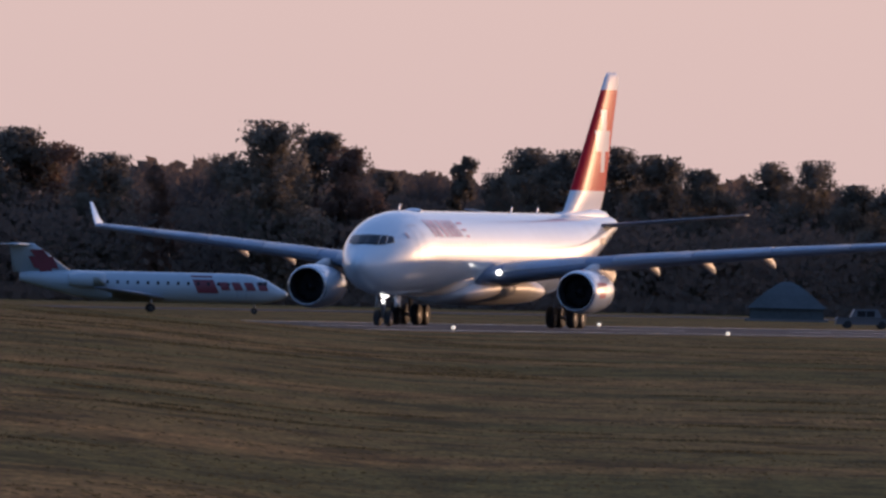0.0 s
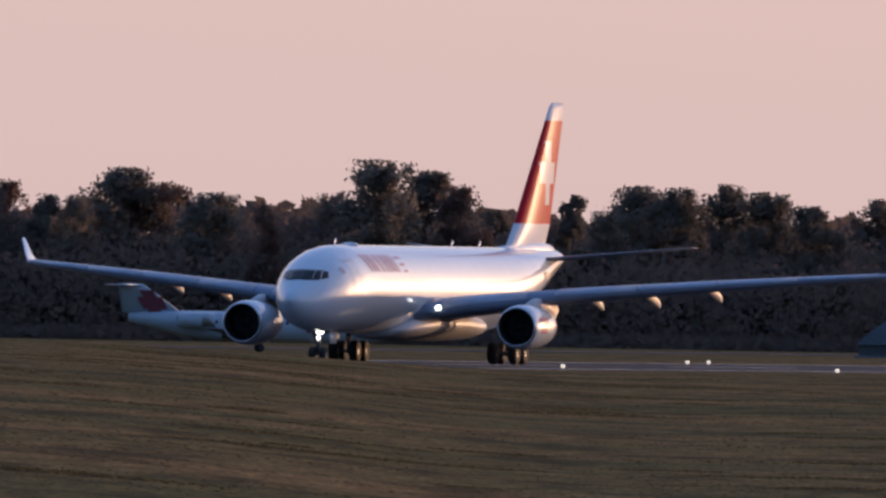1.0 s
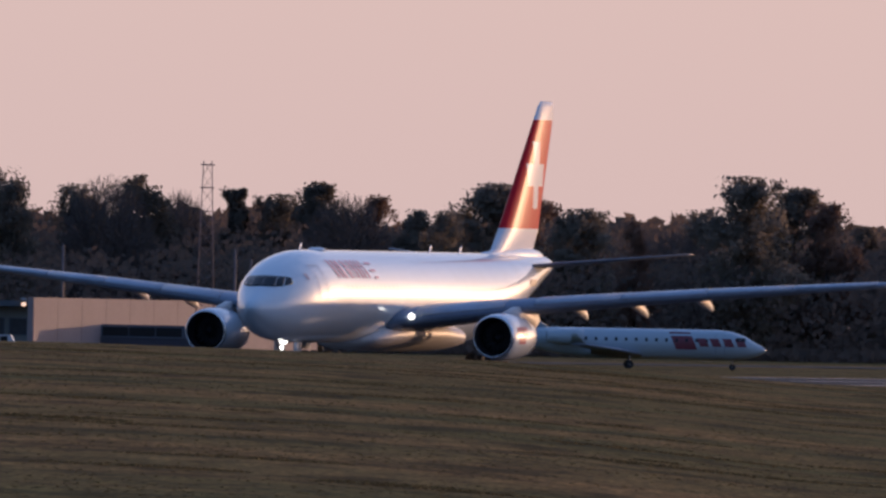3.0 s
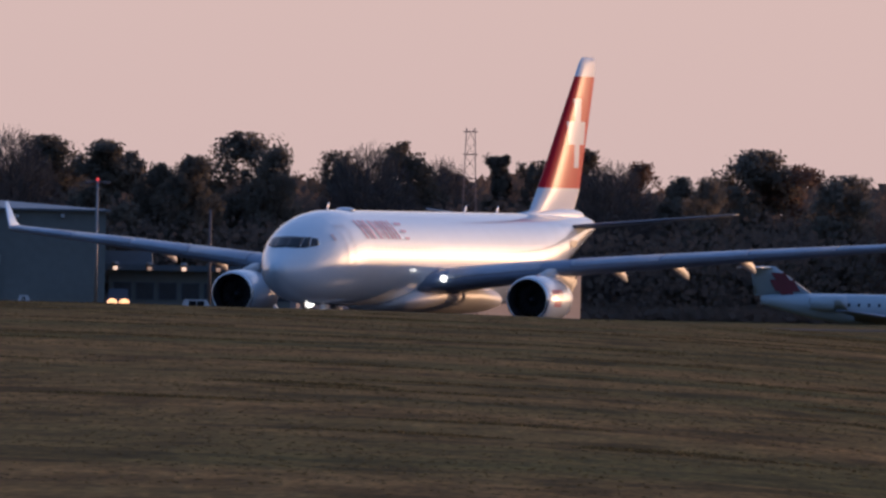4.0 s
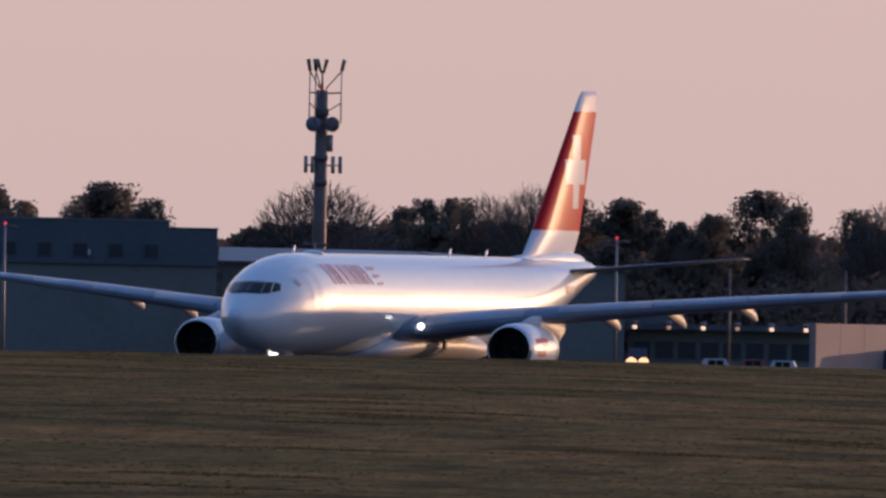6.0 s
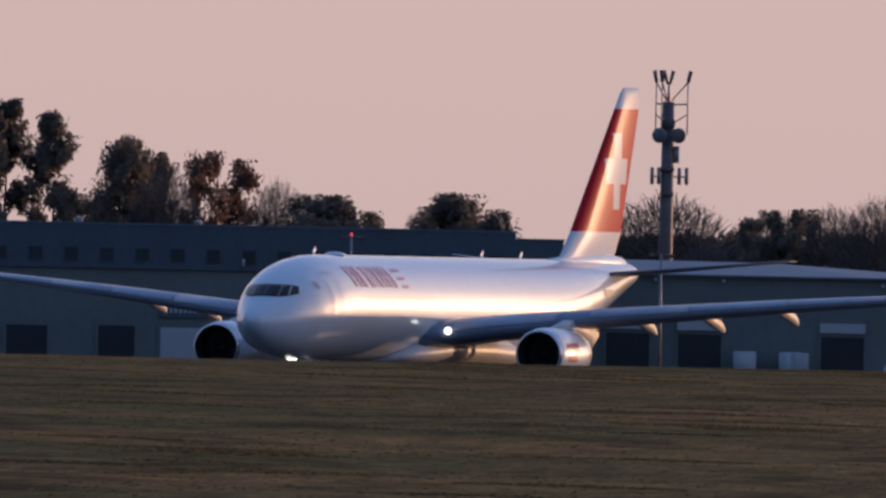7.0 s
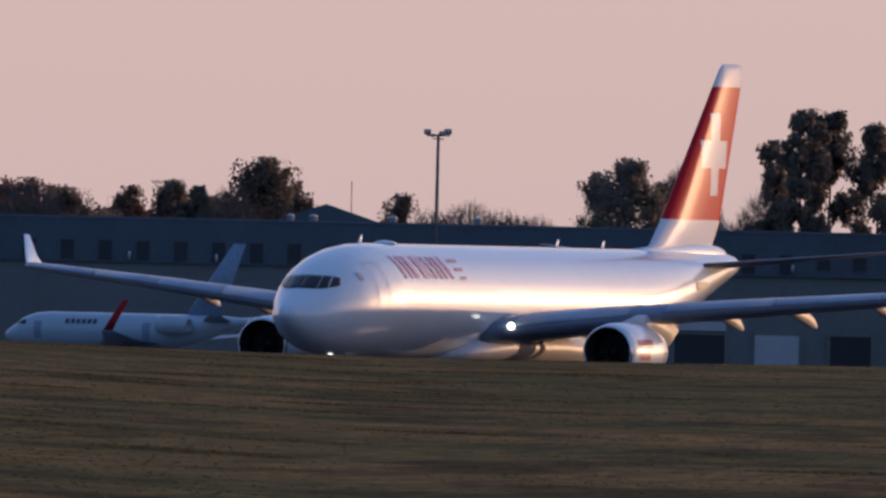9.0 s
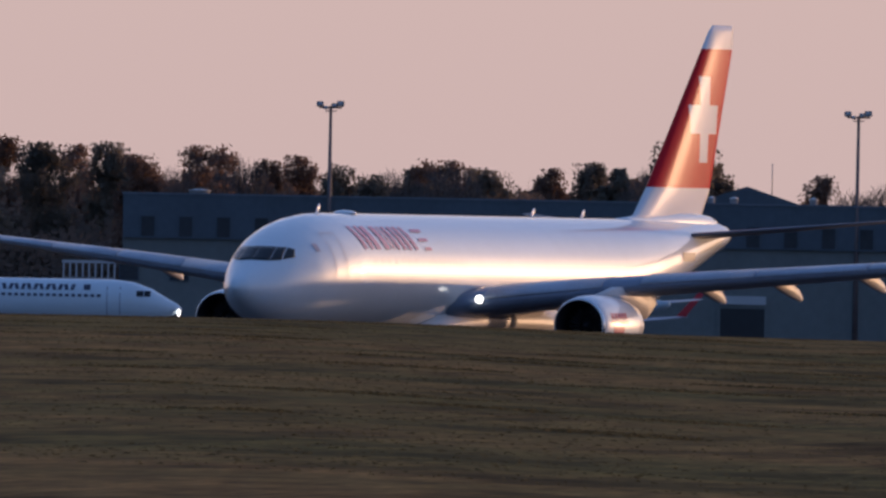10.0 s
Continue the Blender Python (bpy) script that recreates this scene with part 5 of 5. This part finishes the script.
def regional_jet(m, label, light=False, text_red=True, paint=None):
    e = thing("regional_jet", m, label, "aircraft", "regional jets")
    paint = paint or ICE
    body = part("fuselage", hull(RJ, 8.0), paint, e)
    for sg in (1, -1):
        w = part("wing", wing([(0.8 * sg, -3.6, 5.0, 1.3, 0.12), (3.6 * sg, -5.6, 3.2, 1.7, 0.12), (10.2 * sg, -9.6, 1.3, 2.2, 0.1)]), GREYP, e)
        part("winglet", wing([(10.15 * sg, -9.55, 1.35, 2.2, 0.08), (10.6 * sg, -10.4, 0.6, 3.2, 0.07)]), paint, w)
        n = part("engine_pod", lathe([(0.0, 0.62), (-0.05, 0.68), (-0.6, 0.76), (-2.2, 0.74), (-3.4, 0.55), (-3.5, 0.45), (-0.9, 0.5), (0.0, 0.62)], "x", (-9.4, 2.02 * sg, 2.9), 24, closed=True), paint, e)
        part("fan", lathe([(-0.5, 0.56), (-0.45, 0.1)], "x", (-9.4, 2.02 * sg, 2.9), 20), DARKM, n, "dark intake")
        part("pylon", box(-12.2, -9.9, min(1.1 * sg, 1.6 * sg), max(1.1 * sg, 1.6 * sg), 2.75, 3.0), paint, n, smooth=False)
        part("tailplane", wing([(0.0, -16.2, 2.6, 6.1, 0.09), (3.1 * sg, -18.2, 1.5, 6.12, 0.08)]), paint, e)
        g = part("landing_gear", tube((-5.0, 1.6 * sg, 0.4), (-5.0, 1.5 * sg, 1.6), 0.1), STEEL, e)
        for dy in (-0.18, 0.18):
            wheel(g, -5.0, 1.6 * sg + dy, 0.4, 0.24)
        for s0, s1 in ((2.05, 2.45), (2.5, 2.95)):
            part("cockpit_window", side_patch(RJ, 8.0, s0, s1, 2.68, 3.04, side=sg), GLASS, body)
        for i in range(13 if text_red else 0):
            part("cabin_window", side_patch(RJ, 8.0, 5.6 + 0.95 * i, 5.85 + 0.95 * i, 2.6, 2.9, side=sg, k=1), GLASS, body)
        part("door", side_patch(RJ, 8.0, 4.0, 4.06, 1.5, 3.3, side=sg), GREYP, body)
        part("door", side_patch(RJ, 8.0, 4.85, 4.91, 1.5, 3.3, side=sg), GREYP, body)
        flat = [(0, 30.0, -20.0, 0.36), (30, 30.0, -20.0, 0.36)]
        leaf = part("fin_emblem", side_patch(flat, 8.0, 21.7, 24.0, 3.9, 5.0, side=sg, lean=0.6), DKRED, e, "dark red leaf-like patch on the fin")
        part("leaf_point", side_patch(flat, 8.0, 22.7, 24.0, 5.0, 5.65, side=sg, lean=0.5), DKRED, leaf)
        part("leaf_point", side_patch(flat, 8.0, 22.2, 23.4, 3.3, 3.9, side=sg, lean=0.2), DKRED, leaf)
        if text_red:
            part("name_shape", side_patch(RJ, 8.0, 6.6, 8.6, 1.9, 3.5, side=sg, lean=0.7), DKRED, body)
            for i in range(4):
                part("name_shape", side_patch(RJ, 8.0, 1.9 + 1.2 * i, 2.75 + 1.2 * i, 2.2, 2.95, side=sg, lean=0.35), DKRED, body)
        else:
            for i in range(6):
                for half in (0, 1):
                    part("name_shape", side_patch(RJ, 8.0, 7.1 + 0.82 * i + 0.32 * half, 7.34 + 0.82 * i + 0.32 * half, 3.02, 3.4, side=sg, k=1, lean=0.12 if half else -0.12), DKBLUE, body)
            for i in range(17):
                part("name_shape", side_patch(RJ, 8.0, 5.3 + 0.42 * i, 5.56 + 0.42 * i, 2.6, 2.78, side=sg, k=1), DKBLUE, body)
            part("name_shape", side_patch(RJ, 8.0, 6.0, 6.45, 3.05, 3.4, side=sg, k=1), DKBLUE, body)
    part("fin", wing([(3.5, -12.2, 5.8, 0, 0.08), (6.1, -15.9, 2.5, 0, 0.1), (6.25, -16.1, 2.3, 0, 0.06)], True), paint, e)
    ng = part("landing_gear", tube((4.8, 0, 0.3), (4.8, 0, 1.5), 0.08), STEEL, e)
    for dy in (-0.14, 0.14):
        wheel(ng, 4.8, dy, 0.3, 0.18)
    if light:
        part("nose_light", lathe([(0, 0.28), (0.1, 0.24), (0.16, 0.02)], "x", (7.72, -0.1, 1.7), 12), HEADLIGHT, e, "bright nose light")
    return e


# nose to the right as the camera sees it; the nose-gear end of the hull is at local +X
regional_jet(stand(-0.57, 2050, 3, 0.05) @ Matrix.Diagonal((0.83, 0.83, 0.83, 1)), "pale regional jet with dark red markings parked beyond the runway")
TAXI = regional_jet(stand(-7.115, 2245, -6, 0.05), "pale ice-blue regional jet taxiing with its nose light on", True, False, TAXIW)
TAXI.scale = (1.3, 1.3, 1.3)

NB = [(0, 2.75, 2.7, 0.03), (0.4, 3.2, 2.25, 0.5), (1.2, 3.7, 1.85, 1.0), (2.4, 4.55, 1.55, 1.45), (4.0, 5.1, 1.4, 1.78), (5.5, 5.25, 1.35, 1.88), (20, 5.25, 1.35, 1.88), (24, 5.22, 2.2, 1.6), (28, 5.1, 3.6, 0.9), (30, 4.9, 4.3, 0.3)]


def narrow_jet(m):
    e = thing("narrow_body_jet", m, "parked white narrow-body jet with blue fin and red winglet", "aircraft")
    body = part("fuselage", hull(NB, 5.0), ICE, e)
    part("fin", wing([(5.0, -17.2, 4.4, 0, 0.08), (12.9, -23.0, 1.5, 0, 0.07)], True), mat("blue and white fin paint", (0.2, 0.27, 0.36), 0.3, vary=0.2, scale=0.3), e, "blue and white fin")
    for sg in (1, -1):
        w = part("wing", wing([(1.2 * sg, -7.5, 7.5, 2.0, 0.12), (6.0 * sg, -10.5, 4.2, 2.4, 0.11), (16.5 * sg, -16.4, 1.6, 3.3, 0.1)]), GREYP, e)
        wl_ = part("winglet", wing([(16.4 * sg, -16.5, 1.2, 3.3, 0.08), (16.9 * sg, -17.8, 1.0, 4.8, 0.08), (17.3 * sg, -19.4, 0.8, 6.6, 0.07)]), REDP, w, "red winglet")
        n = part("engine_pod", lathe([(0.0, 0.85), (-0.05, 0.95), (-0.8, 1.08), (-2.4, 1.0), (-3.8, 0.7), (-3.8, 0.6), (-0.9, 0.8), (0, 0.85)], "x", (-15.5, 2.75 * sg, 4.1), 24, closed=True), ICE, e)
        part("fan", lathe([(-0.6, 0.82), (-0.5, 0.1)], "x", (-15.5, 2.75 * sg, 4.1), 20), DARKM, n, "dark intake")
        part("tailplane", wing([(0.5 * sg, -19.6, 3.6, 4.6, 0.09), (6.8 * sg, -24.0, 1.4, 5.2, 0.08)]), GREYP, e)
        g = part("landing_gear", tube((-11.5, 2.8 * sg, 0.5), (-11.5, 2.8 * sg, 2.0), 0.14), STEEL, e)
        for dy in (-0.3, 0.3):
            wheel(g, -11.5, 2.8 * sg + dy, 0.55, 0.36)
        part("cockpit_window", side_patch(NB, 5.0, 2.1, 3.4, 3.85, 4.3, side=sg), GLASS, body)
        for s in (4.6, 18.0):
            part("door", side_patch(NB, 5.0, s, s + 0.95, 2.4, 4.2, side=sg), GREYP, body, "grey cabin door")
        for i in range(6):
            part("name_shape", side_patch(NB, 5.0, 8.4 + 0.68 * i, 8.9 + 0.68 * i, 4.0, 4.5, side=sg, k=1), DKBLUE, body)
    ng = part("landing_gear", tube((0.6, 0, 0.4), (0.6, 0, 1.7), 0.1), STEEL, e)
    for dy in (-0.2, 0.2):
        wheel(ng, 0.6, dy, 0.36, 0.22)


narrow_jet(stand(-6.23, 2250, 150, 0.05) @ Matrix.Diagonal((0.8, 0.8, 0.8, 1)))


def motions():
    turn = math.degrees(math.atan2(FWD.y, FWD.x))
    rows = []
    for i in range(21):
        t = i * 0.5
        s = 50.69 * (t - 5) + 1.11 * (t - 5) ** 2 - (0.35 if t > 9.9 else 0.0)
        p = on_runway(s, 0, 0.05)
        rows.append((t, pose(p.x, p.y, p.z, 0, 0.147, turn)))
    walk(AIRLINER, rows)
    still = stand(-7.115, 2245, -6, 0.05)
    walk(TAXI, [(t, Matrix.Translation((4.0 * (t - 10), 0.4 * (t - 10), 0)) @ still) for t in (0, 5, 10)])


motions()
